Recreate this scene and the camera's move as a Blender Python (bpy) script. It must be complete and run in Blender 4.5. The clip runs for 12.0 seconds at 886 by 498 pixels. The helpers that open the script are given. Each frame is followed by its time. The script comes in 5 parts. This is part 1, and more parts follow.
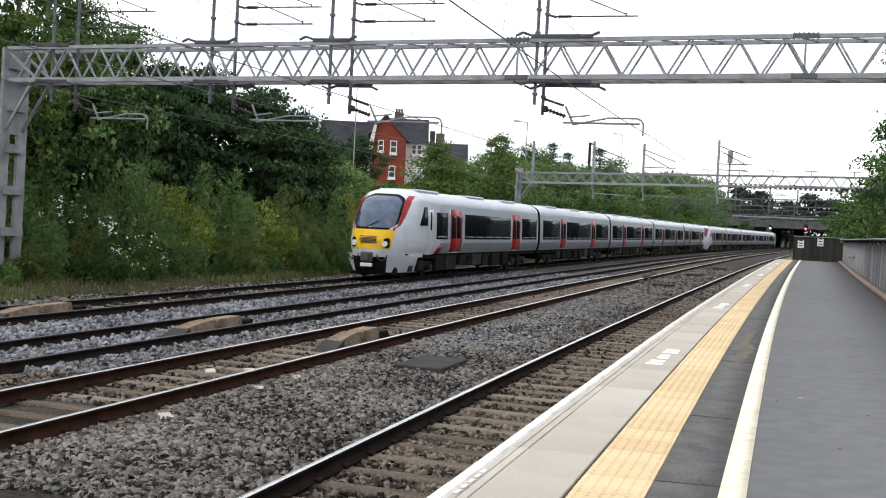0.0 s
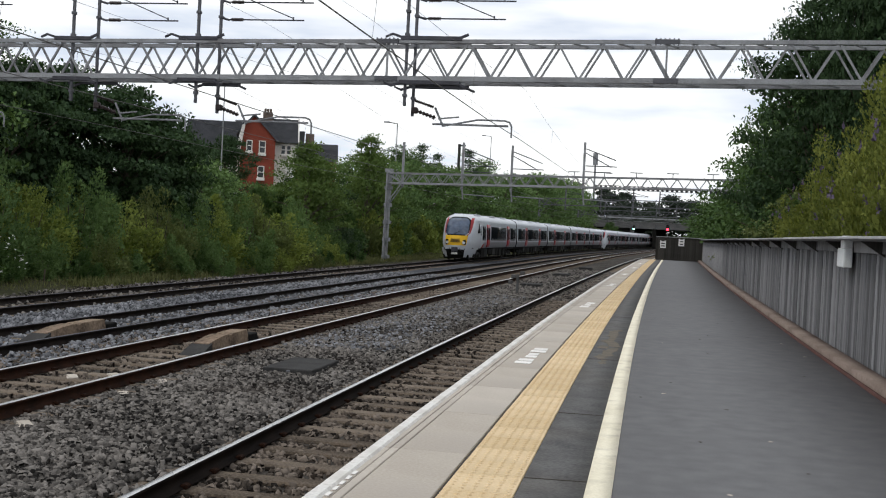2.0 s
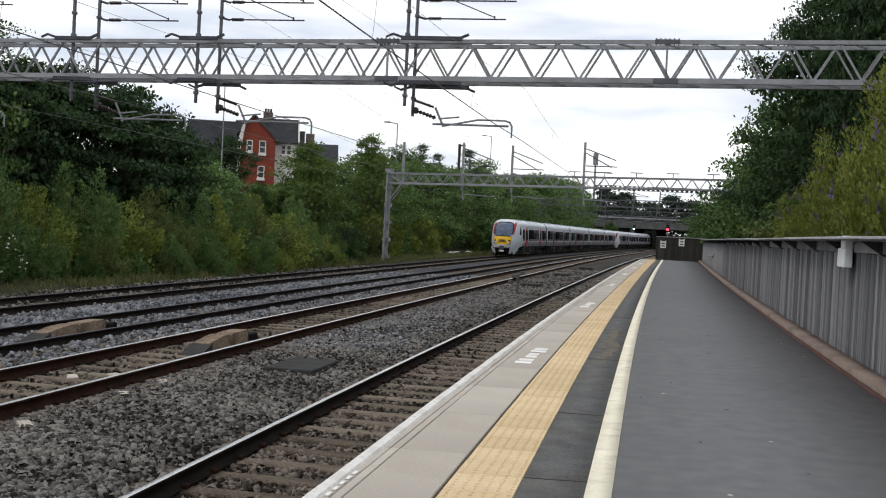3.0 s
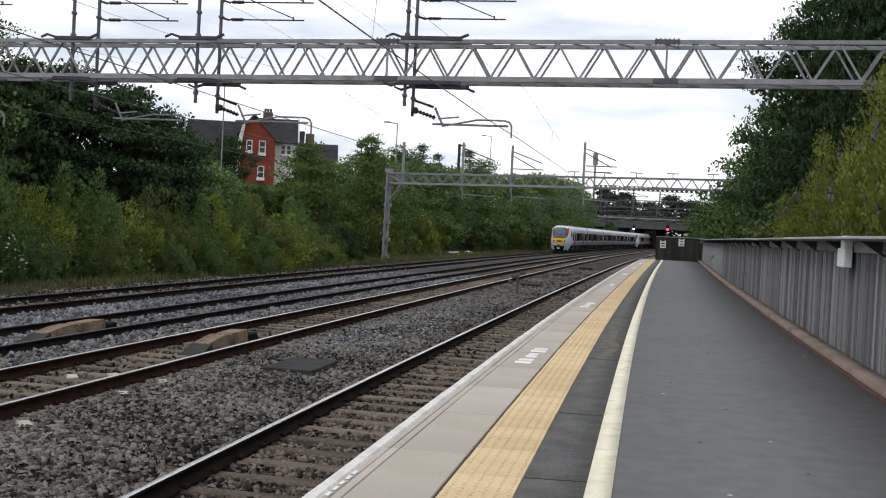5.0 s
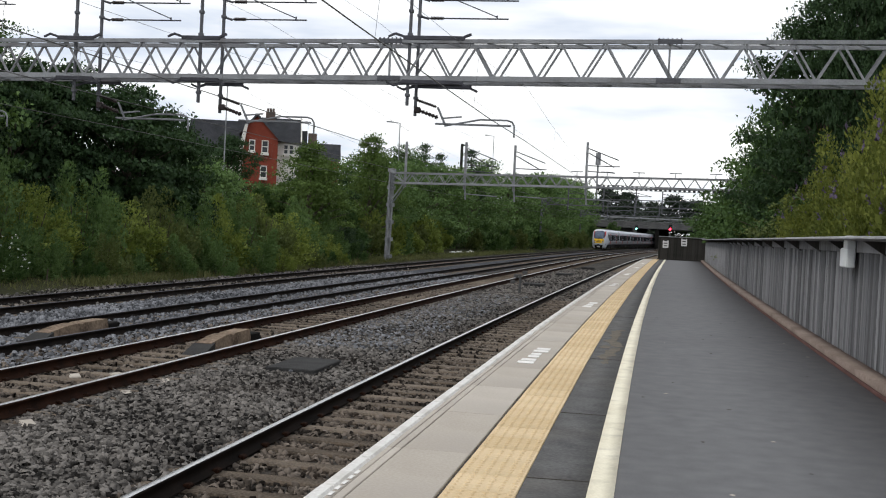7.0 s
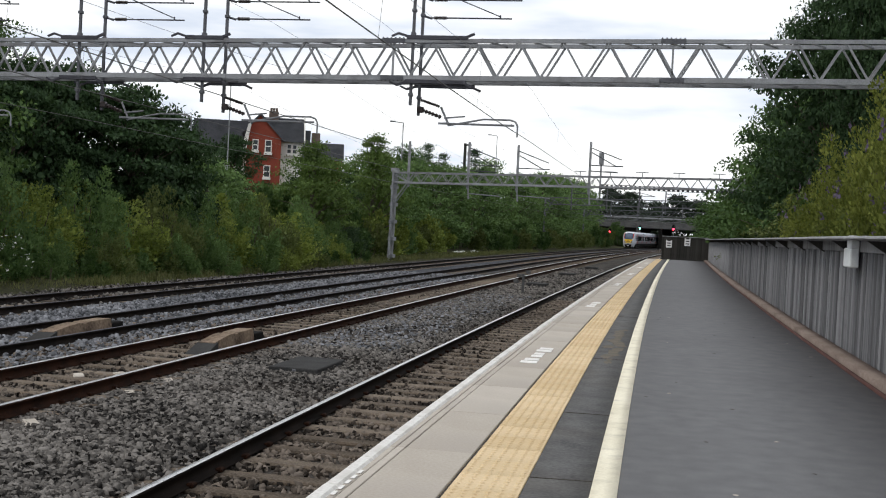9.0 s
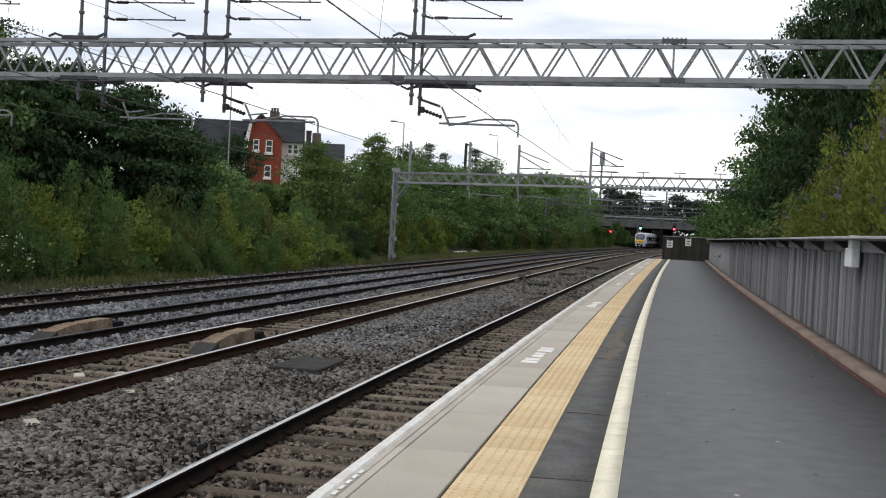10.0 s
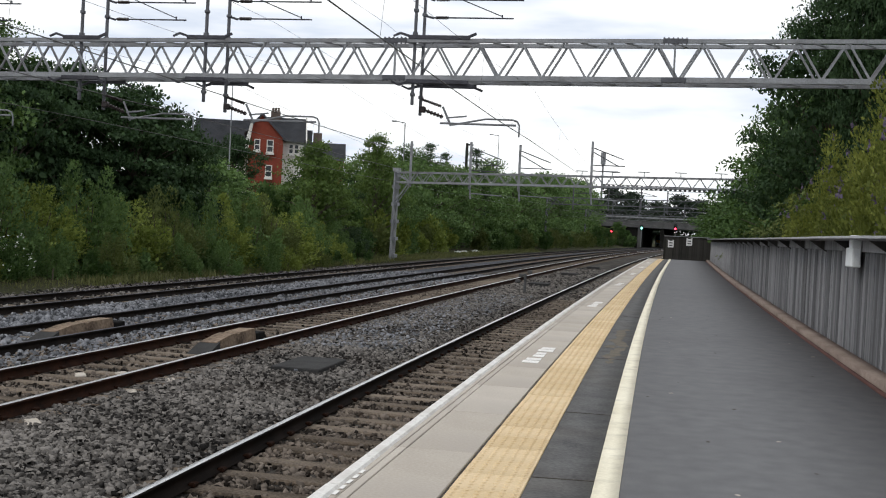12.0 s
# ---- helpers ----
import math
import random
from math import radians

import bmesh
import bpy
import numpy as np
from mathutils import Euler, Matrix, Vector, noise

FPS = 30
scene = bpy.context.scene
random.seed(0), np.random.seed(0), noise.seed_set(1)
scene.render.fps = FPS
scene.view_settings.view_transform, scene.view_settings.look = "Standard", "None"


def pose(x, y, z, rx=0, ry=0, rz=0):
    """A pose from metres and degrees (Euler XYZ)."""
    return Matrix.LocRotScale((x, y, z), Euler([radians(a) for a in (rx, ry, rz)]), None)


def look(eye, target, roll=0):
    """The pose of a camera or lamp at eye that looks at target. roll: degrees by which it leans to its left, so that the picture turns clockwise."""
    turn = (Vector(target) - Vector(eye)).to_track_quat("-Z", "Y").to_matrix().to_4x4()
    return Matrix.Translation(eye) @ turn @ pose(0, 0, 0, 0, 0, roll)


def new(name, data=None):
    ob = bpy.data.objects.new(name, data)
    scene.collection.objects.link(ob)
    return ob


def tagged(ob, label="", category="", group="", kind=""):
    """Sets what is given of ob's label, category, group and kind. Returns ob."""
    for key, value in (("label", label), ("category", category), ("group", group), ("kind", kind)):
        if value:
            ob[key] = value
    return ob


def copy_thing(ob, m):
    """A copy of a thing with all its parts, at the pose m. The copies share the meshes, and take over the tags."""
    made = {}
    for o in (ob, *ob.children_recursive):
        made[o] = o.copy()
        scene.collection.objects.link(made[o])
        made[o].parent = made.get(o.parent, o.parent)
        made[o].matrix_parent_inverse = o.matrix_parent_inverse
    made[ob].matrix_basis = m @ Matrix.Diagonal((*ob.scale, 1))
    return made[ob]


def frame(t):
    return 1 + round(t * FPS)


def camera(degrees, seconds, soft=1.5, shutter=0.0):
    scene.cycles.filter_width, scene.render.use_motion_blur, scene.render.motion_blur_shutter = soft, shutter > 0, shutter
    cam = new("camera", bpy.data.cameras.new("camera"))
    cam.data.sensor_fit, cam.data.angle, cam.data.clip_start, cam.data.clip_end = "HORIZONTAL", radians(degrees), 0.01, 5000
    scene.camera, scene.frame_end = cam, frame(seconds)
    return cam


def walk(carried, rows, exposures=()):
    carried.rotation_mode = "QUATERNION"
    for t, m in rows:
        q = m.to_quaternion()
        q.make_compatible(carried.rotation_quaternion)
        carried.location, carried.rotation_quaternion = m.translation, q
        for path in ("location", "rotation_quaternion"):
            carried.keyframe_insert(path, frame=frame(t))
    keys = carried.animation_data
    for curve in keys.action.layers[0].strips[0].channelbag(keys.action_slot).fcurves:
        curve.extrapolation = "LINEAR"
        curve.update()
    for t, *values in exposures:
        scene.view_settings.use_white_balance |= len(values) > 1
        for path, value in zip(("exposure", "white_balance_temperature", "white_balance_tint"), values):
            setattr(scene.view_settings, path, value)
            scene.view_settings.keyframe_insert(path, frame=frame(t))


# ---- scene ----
cam = camera(42.5, 12.0, soft=1.1)
EYE = (0.0, 0.0, 1.342)


def seen(pitch, roll, yaw):
    return pose(EYE[0], EYE[1], EYE[2], 90 + pitch, roll, yaw)


walk(cam, [
    (0.0, seen(-1.38, -2.88, 16.40)), (0.1, seen(-1.37, -2.88, 16.10)), (0.2, seen(-1.34, -2.88, 15.79)),
    (0.3, seen(-1.28, -2.88, 15.50)), (0.4, seen(-1.22, -2.88, 14.80)), (0.5, seen(-1.17, -2.88, 13.67)),
    (0.6, seen(-1.10, -2.87, 11.80)), (0.7, seen(-1.05, -2.86, 10.40)), (0.8, seen(-1.02, -2.85, 10.00)),
    (0.9, seen(-1.01, -2.84, 9.88)), (1.0, seen(-1.01, -2.84, 9.87)), (2.0, seen(-1.01, -2.84, 9.88)),
    (3.0, seen(-1.01, -2.84, 9.89)), (5.0, seen(-1.01, -2.84, 9.88)), (6.0, seen(-1.01, -2.84, 9.89)),
    (6.5, seen(-1.02, -2.85, 9.95)), (7.0, seen(-1.03, -2.87, 10.01)), (8.0, seen(-1.045, -2.89, 10.09)),
    (9.0, seen(-1.055, -2.90, 10.17)), (10.0, seen(-1.06, -2.90, 10.21)), (11.0, seen(-1.065, -2.90, 10.24)),
    (12.0, seen(-1.07, -2.90, 10.26))], exposures=[(0.0, 0.43), (0.3, 0.33), (0.6, 0.08), (1.0, -0.15), (1.6, -0.20), (12.0, -0.17)])

# ---- daylight: a bright overcast sky ----
world = bpy.data.worlds.new("overcast_sky")
scene.world = world
world.use_nodes = True
wn, wl = world.node_tree.nodes, world.node_tree.links
wn.clear()
sky = wn.new("ShaderNodeTexSky")
sky.sky_type = "NISHITA"
sky.sun_disc = False
sky.sun_elevation, sky.sun_rotation = radians(48), radians(215)
coord = wn.new("ShaderNodeTexCoord")
stretch = wn.new("ShaderNodeMapping")
stretch.inputs["Scale"].default_value = (1.6, 1.6, 9.0)
cloud = wn.new("ShaderNodeTexNoise")
cloud.inputs["Scale"].default_value, cloud.inputs["Detail"].default_value = 2.2, 6
ramp = wn.new("ShaderNodeValToRGB")
ramp.color_ramp.elements[0].position, ramp.color_ramp.elements[0].color = 0.40, (0.90, 0.98, 1.12, 1)
ramp.color_ramp.elements[1].position, ramp.color_ramp.elements[1].color = 0.55, (1.42, 1.43, 1.43, 1)
blue = wn.new("ShaderNodeVectorMath")
blue.operation = "SCALE"
blue.inputs["Scale"].default_value = 0.1
mix = wn.new("ShaderNodeMix")
mix.data_type = "RGBA"
mix.inputs["Factor"].default_value = 0.9
back = wn.new("ShaderNodeBackground")
back.inputs["Strength"].default_value = 1.0
wout = wn.new("ShaderNodeOutputWorld")
wl.new(coord.outputs["Generated"], stretch.inputs["Vector"])
wl.new(stretch.outputs["Vector"], cloud.inputs["Vector"])
wl.new(cloud.outputs["Fac"], ramp.inputs["Fac"])
wl.new(sky.outputs["Color"], blue.inputs[0])
wl.new(blue.outputs["Vector"], mix.inputs["A"])
wl.new(ramp.outputs["Color"], mix.inputs["B"])
wl.new(mix.outputs["Result"], back.inputs["Color"])
wl.new(back.outputs["Background"], wout.inputs["Surface"])
sun = new("sun", bpy.data.lights.new("sun", "SUN"))
sun.data.energy, sun.data.angle, sun.data.color = 1.1, radians(14), (1.0, 0.96, 0.9)
sun.matrix_world = look((0, 0, 60), (38, 32, 0))


# ---- materials ----
def surface(name, dark, light, rough=0.8, metal=0.0, scale=6.0, fine=60.0, bump=0.3, depth=0.01, spread=0.0, island=False, spec=0.28, streak=None, stain=None):
    """A procedural surface: two scales of variation between dark and light, fine relief, and a spread from piece to piece."""
    m = bpy.data.materials.new(name)
    m.use_nodes = True
    n, l = m.node_tree.nodes, m.node_tree.links
    b = n["Principled BSDF"]
    b.inputs["Metallic"].default_value = metal
    b.inputs["Specular IOR Level"].default_value = spec
    tc = n.new("ShaderNodeTexCoord")
    vec = tc.outputs["Object"]
    if streak:
        mp = n.new("ShaderNodeMapping")
        mp.inputs["Scale"].default_value = streak
        l.new(vec, mp.inputs["Vector"])
        vec = mp.outputs["Vector"]
    big, small = n.new("ShaderNodeTexNoise"), n.new("ShaderNodeTexNoise")
    big.inputs["Scale"].default_value, big.inputs["Detail"].default_value = scale, 4
    small.inputs["Scale"].default_value, small.inputs["Detail"].default_value = fine, 3
    for t in (big, small):
        l.new(vec, t.inputs["Vector"])
    add = n.new("ShaderNodeMath")
    add.operation = "ADD"
    l.new(big.outputs["Fac"], add.inputs[0])
    l.new(small.outputs["Fac"], add.inputs[1])
    rng = n.new("ShaderNodeMapRange")
    rng.inputs["From Min"].default_value, rng.inputs["From Max"].default_value = 0.65, 1.35
    l.new(add.outputs["Value"], rng.inputs["Value"])
    fac = rng.outputs["Result"]
    if spread:
        if island:
            rnd = n.new("ShaderNodeNewGeometry").outputs["Random Per Island"]
        else:
            rnd = n.new("ShaderNodeObjectInfo").outputs["Random"]
        sh = n.new("ShaderNodeMath")
        sh.operation = "MULTIPLY_ADD"
        sh.inputs[1].default_value = spread
        l.new(rnd, sh.inputs[0])
        l.new(fac, sh.inputs[2])
        s2 = n.new("ShaderNodeMath")
        s2.operation = "SUBTRACT"
        s2.use_clamp = True
        s2.inputs[1].default_value = spread / 2
        l.new(sh.outputs["Value"], s2.inputs[0])
        fac = s2.outputs["Value"]
    cm = n.new("ShaderNodeMix")
    cm.data_type = "RGBA"
    cm.inputs["A"].default_value, cm.inputs["B"].default_value = (*dark, 1), (*light, 1)
    l.new(fac, cm.inputs["Factor"])
    colour = cm.outputs["Result"]
    if stain:
        tint, size, amount = stain
        st = n.new("ShaderNodeTexNoise")
        st.inputs["Scale"].default_value, st.inputs["Detail"].default_value = size, 6
        l.new(tc.outputs["Object"], st.inputs["Vector"])
        sr = n.new("ShaderNodeMapRange")
        sr.inputs["From Min"].default_value, sr.inputs["From Max"].default_value, sr.inputs["To Max"].default_value = 0.5, 0.72, amount
        l.new(st.outputs["Fac"], sr.inputs["Value"])
        sm = n.new("ShaderNodeMix")
        sm.data_type = "RGBA"
        sm.inputs["B"].default_value = (*tint, 1)
        l.new(sr.outputs["Result"], sm.inputs["Factor"])
        l.new(colour, sm.inputs["A"])
        colour = sm.outputs["Result"]
    l.new(colour, b.inputs["Base Color"])
    rr = n.new("ShaderNodeMapRange")
    rr.inputs["To Min"].default_value, rr.inputs["To Max"].default_value = max(0.03, rough - 0.1), min(1, rough + 0.1)
    l.new(small.outputs["Fac"], rr.inputs["Value"])
    l.new(rr.outputs["Result"], b.inputs["Roughness"])
    if bump:
        bp = n.new("ShaderNodeBump")
        bp.inputs["Strength"].default_value, bp.inputs["Distance"].default_value = bump, depth
        l.new(small.outputs["Fac"], bp.inputs["Height"])
        l.new(bp.outputs["Normal"], b.inputs["Normal"])
    return m


def leafy(name, dark, light, tip=0.3):
    """Leaves: colour varies from leaf to leaf and from plant to plant; a little light passes through."""
    tip *= 0.5
    m = surface(name, dark, light, rough=0.6, scale=0.9, fine=3.0, bump=0, spread=0.22, island=True, spec=0.08)
    n, l = m.node_tree.nodes, m.node_tree.links
    b = n["Principled BSDF"]
    tr = n.new("ShaderNodeBsdfTranslucent")
    tr.inputs["Color"].default_value = (light[0] * 1.2, light[1] * 1.3, light[2] * 0.7, 1)
    ms = n.new("ShaderNodeMixShader")
    ms.inputs["Fac"].default_value = tip
    l.new(b.outputs["BSDF"], ms.inputs[1])
    l.new(tr.outputs["BSDF"], ms.inputs[2])
    l.new(ms.outputs["Shader"], n["Material Output"].inputs["Surface"])
    return m


def glow(name, colour, power):
    m = bpy.data.materials.new(name)
    m.use_nodes = True
    b = m.node_tree.nodes["Principled BSDF"]
    b.inputs["Base Color"].default_value = (*colour, 1)
    b.inputs["Emission Color"].default_value = (*colour, 1)
    b.inputs["Emission Strength"].default_value = power
    return m


M = {
    "ballast": surface("ballast_stone", (0.012, 0.011, 0.010), (0.085, 0.078, 0.070), 0.95, scale=0.5, fine=22, bump=1.0, depth=0.03, spec=0.05, stain=((0.06, 0.044, 0.033), 0.35, 0.5)),
    "stone": surface("loose_ballast_stone", (0.014, 0.013, 0.0122), (0.212, 0.196, 0.180), 0.9, scale=0.5, fine=7, bump=0, spread=1.1, island=True, spec=0.06, stain=((0.080, 0.062, 0.052), 0.45, 0.3)),
    "bed_stone": surface("dusty_brown_ballast_stone", (0.014, 0.0115, 0.0095), (0.205, 0.172, 0.144), 0.9, scale=0.6, fine=7, bump=0, spread=1.2, island=True, spec=0.05, stain=((0.085, 0.060, 0.043), 0.6, 0.35)),
    "blue_stone": surface("fresh_grey_ballast_stone", (0.052, 0.054, 0.059), (0.265, 0.272, 0.292), 0.9, scale=0.6, fine=7, bump=0, spread=0.9, island=True, spec=0.08),
    "ballast_fresh": surface("fresh_grey_ballast", (0.02, 0.021, 0.024), (0.09, 0.094, 0.105), 0.9, scale=0.5, fine=24, bump=1.0, depth=0.03, spec=0.06),
    "soil": surface("trackside_soil", (0.016, 0.018, 0.009), (0.060, 0.060, 0.030), 0.95, scale=0.25, fine=5, bump=0.8, depth=0.05, spec=0.05),
    "rust": surface("rusted_rail_steel", (0.004, 0.003, 0.0026), (0.042, 0.017, 0.009), 0.85, scale=3, fine=50, bump=0.3, depth=0.003, spec=0.08),
    "railside": surface("oily_dark_rail_steel", (0.003, 0.0028, 0.0027), (0.020, 0.014, 0.011), 0.8, scale=3, fine=50, bump=0.3, depth=0.003, spec=0.08),
    "railtop": surface("polished_rail_head", (0.46, 0.46, 0.47), (0.64, 0.63, 0.62), 0.3, metal=1.0, scale=2, fine=40, bump=0.05),
    "sleeper": surface("dusty_concrete_sleeper", (0.05, 0.039, 0.029), (0.21, 0.172, 0.135), 0.9, scale=2, fine=35, bump=0.4, spread=0.7, spec=0.1, stain=((0.075, 0.050, 0.032), 1.2, 0.7)),
    "asphalt": surface("platform_asphalt", (0.108, 0.109, 0.113), (0.160, 0.160, 0.164), 0.92, scale=5.0, fine=110, bump=0.2, depth=0.002, spec=0.15, stain=((0.092, 0.092, 0.096), 0.5, 0.3)),
    "asphalt_old": surface("older_platform_asphalt", (0.060, 0.060, 0.061), (0.140, 0.138, 0.136), 0.9, scale=4.0, fine=40, bump=0.5, depth=0.006, spec=0.12, stain=((0.12, 0.10, 0.075), 0.6, 0.3)),
    "paver": surface("pale_concrete_paver", (0.36, 0.32, 0.27), (0.48, 0.435, 0.38), 0.85, scale=1.6, fine=55, bump=0.2, depth=0.004, spread=0.6, stain=((0.28, 0.25, 0.22), 0.8, 0.5)),
    "coping": surface("white_painted_coping", (0.52, 0.50, 0.47), (0.78, 0.77, 0.74), 0.7, scale=2.5, fine=40, bump=0.3, depth=0.004, stain=((0.36, 0.33, 0.29), 2.4, 0.7)),
    "brickface": surface("dirty_platform_wall", (0.05, 0.04, 0.035), (0.16, 0.12, 0.10), 0.9, scale=1.5, fine=20, bump=0.5),
    "joint": surface("dark_joint_filler", (0.04, 0.035, 0.03), (0.09, 0.08, 0.07), 0.9, bump=0),
    "tactile": surface("buff_tactile_paving", (0.52, 0.385, 0.215), (0.68, 0.53, 0.335), 0.8, scale=1.4, fine=50, bump=0.25, depth=0.004, spread=0.6, stain=((0.34, 0.25, 0.13), 1.1, 0.5)),
    "line": surface("worn_cream_line_paint", (0.64, 0.585, 0.44), (0.83, 0.78, 0.63), 0.7, scale=2.2, fine=60, bump=0.35, depth=0.003, stain=((0.36, 0.32, 0.24), 6.0, 0.45)),
    "patch": surface("brown_repair_patch", (0.075, 0.066, 0.053), (0.145, 0.122, 0.092), 0.9, scale=3, fine=45, bump=0.2, depth=0.003),
    "white": surface("worn_white_paint", (0.60, 0.58, 0.55), (0.82, 0.80, 0.77), 0.7, scale=4, fine=60, bump=0.1),
    "kerb": surface("red_brown_fence_kerb", (0.13, 0.097, 0.080), (0.27, 0.213, 0.180), 0.85, scale=1.2, fine=30, bump=0.4, spec=0.1, stain=((0.075, 0.05, 0.042), 0.9, 0.6)),
    "kerbred": surface("red_kerb_paint", (0.045, 0.022, 0.018), (0.105, 0.050, 0.042), 0.8, scale=2, fine=40, bump=0.2, spec=0.1),
    "timber": surface("weathered_grey_timber", (0.085, 0.085, 0.089), (0.270, 0.270, 0.280), 0.9, scale=2.0, fine=16, bump=0.5, depth=0.006, spread=0.9, streak=(1, 1, 0.05), spec=0.1),
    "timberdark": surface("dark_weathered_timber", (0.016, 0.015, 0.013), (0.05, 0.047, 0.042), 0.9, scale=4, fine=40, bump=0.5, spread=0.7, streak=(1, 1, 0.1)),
    "cap": surface("silvered_timber_capping", (0.22, 0.22, 0.23), (0.42, 0.42, 0.435), 0.8, scale=3, fine=50, bump=0.3, spread=0.6),
    "steel": surface("galvanised_steel", (0.17, 0.175, 0.185), (0.33, 0.34, 0.355), 0.55, metal=0.25, scale=2.5, fine=30, bump=0.1, spread=0.3, stain=((0.12, 0.11, 0.11), 1.2, 0.6)),
    "steelmid": surface("weathered_steel_tube", (0.06, 0.06, 0.07), (0.145, 0.15, 0.165), 0.6, metal=0.1, scale=3, fine=40, bump=0.1),
    "steeldark": surface("dull_dark_steel", (0.03, 0.03, 0.037), (0.085, 0.085, 0.10), 0.7, metal=0.0, scale=3, fine=40, bump=0.1),
    "insulator": surface("brown_insulator", (0.022, 0.016, 0.016), (0.05, 0.035, 0.034), 0.3, scale=8, bump=0),
    "wire": surface("overhead_wire", (0.05, 0.05, 0.05), (0.12, 0.115, 0.11), 0.5, metal=0.3, bump=0),
    "plastic": surface("pale_grey_plastic", (0.60, 0.62, 0.63), (0.72, 0.74, 0.75), 0.5, scale=6, bump=0.05),
    "slab": surface("dark_grey_cover_slab", (0.022, 0.022, 0.022), (0.052, 0.051, 0.050), 0.85, scale=3, fine=40, bump=0.3, spec=0.1),
    "board": surface("brown_rusted_ramp", (0.045, 0.032, 0.024), (0.300, 0.225, 0.165), 0.9, scale=1.8, fine=16, bump=0.7, depth=0.02, spec=0.08),
    "concrete": surface("grey_concrete", (0.05, 0.05, 0.052), (0.12, 0.12, 0.118), 0.9, scale=0.6, fine=15, bump=0.3, stain=((0.08, 0.08, 0.075), 0.4, 0.6)),
    "darkwall": surface("near_black_abutment", (0.008, 0.008, 0.0075), (0.026, 0.025, 0.023), 0.95, scale=0.5, fine=6, bump=0.4, spec=0.03),
    "brick": surface("red_house_brick", (0.17, 0.034, 0.020), (0.26, 0.058, 0.034), 0.85, scale=1.2, fine=12, bump=0.3),
    "slate": surface("dark_slate_roof", (0.035, 0.038, 0.045), (0.085, 0.088, 0.10), 0.7, scale=1.2, fine=9, bump=0.4),
    "render": surface("white_house_render", (0.60, 0.58, 0.54), (0.74, 0.72, 0.68), 0.8, scale=1.2, fine=10, bump=0.1),
    "pane": surface("house_window_glass", (0.03, 0.035, 0.04), (0.06, 0.065, 0.07), 0.08, scale=1, bump=0),
    "silver": surface("silver_train_paint", (0.42, 0.455, 0.52), (0.52, 0.555, 0.62), 0.36, metal=0.5, scale=0.6, fine=3, bump=0, spec=0.5),
    "nose": surface("silver_white_nose_paint", (0.48, 0.505, 0.55), (0.58, 0.605, 0.65), 0.38, metal=0.1, scale=0.6, fine=3, bump=0, spec=0.45),
    "roof": surface("pale_train_roof", (0.36, 0.385, 0.43), (0.52, 0.545, 0.59), 0.36, metal=0.25, scale=0.5, fine=6, bump=0.05),
    "grey": surface("mid_grey_train_paint", (0.19, 0.205, 0.235), (0.26, 0.275, 0.305), 0.36, metal=0.4, scale=0.6, fine=8, bump=0),
    "red": surface("red_door_paint", (0.23, 0.006, 0.010), (0.33, 0.012, 0.015), 0.35, scale=0.8, fine=8, bump=0),
    "yellow": surface("yellow_warning_paint", (0.72, 0.42, 0.015), (0.85, 0.52, 0.03), 0.38, scale=0.8, fine=8, bump=0),
    "tglass": surface("dark_tinted_train_glass", (0.008, 0.010, 0.012), (0.016, 0.019, 0.022), 0.12, scale=0.4, fine=3, bump=0, spec=0.012),
    # the blue base colour paints in the windscreen's reflection
    "screen": surface("reflection_blue_windscreen", (0.025, 0.042, 0.075), (0.06, 0.09, 0.15), 0.08, scale=0.8, fine=3, bump=0, spec=0.6),
    "black": surface("black_underframe", (0.006, 0.006, 0.006), (0.018, 0.017, 0.016), 0.8, scale=2, fine=12, bump=0.2, spec=0.06),
    "underbox": surface("dusty_equipment_case", (0.009, 0.009, 0.010), (0.05, 0.049, 0.047), 0.75, scale=1.2, fine=10, bump=0.1, spread=0.8, spec=0.1),
    "wheel": surface("brown_wheel_steel", (0.012, 0.009, 0.008), (0.035, 0.027, 0.022), 0.7, scale=3, bump=0.1, spec=0.1),
    "bark": surface("grey_brown_bark", (0.045, 0.038, 0.03), (0.13, 0.11, 0.085), 0.9, scale=3, fine=20, bump=0.7, streak=(1, 1, 0.3)),
    "leaf_dark": leafy("dark_green_leaves", (0.011, 0.025, 0.013), (0.060, 0.103, 0.044), 0.2),
    "leaf_mid": leafy("mid_green_leaves", (0.026, 0.058, 0.021), (0.160, 0.245, 0.088), 0.25),
    "leaf_deep": leafy("deep_green_leaves", (0.016, 0.038, 0.014), (0.098, 0.160, 0.052), 0.22),
    "leaf_bright": leafy("yellow_green_leaves", (0.048, 0.078, 0.018), (0.280, 0.330, 0.084), 0.3),
    "leaf_olive": leafy("olive_green_leaves", (0.032, 0.050, 0.018), (0.170, 0.200, 0.070), 0.25),
    "leaf_grey": leafy("grey_green_leaves", (0.022, 0.041, 0.026), (0.102, 0.150, 0.084), 0.25),
    "leaf_gold": leafy("golden_olive_leaves", (0.028, 0.046, 0.013), (0.250, 0.275, 0.066), 0.3),
    "leaf_lime": leafy("fresh_green_leaves", (0.028, 0.058, 0.017), (0.150, 0.215, 0.062), 0.3),
    "leaf_far": leafy("distant_green_leaves", (0.014, 0.023, 0.016), (0.042, 0.060, 0.040), 0.2),
    "grass": leafy("dry_verge_grass", (0.036, 0.050, 0.018), (0.195, 0.195, 0.085), 0.25),
    "petal": surface("white_bindweed_petals", (0.62, 0.62, 0.58), (0.8, 0.8, 0.76), 0.6, bump=0),
    "mauve": surface("mauve_flower_spikes", (0.07, 0.055, 0.085), (0.17, 0.135, 0.20), 0.7, bump=0),
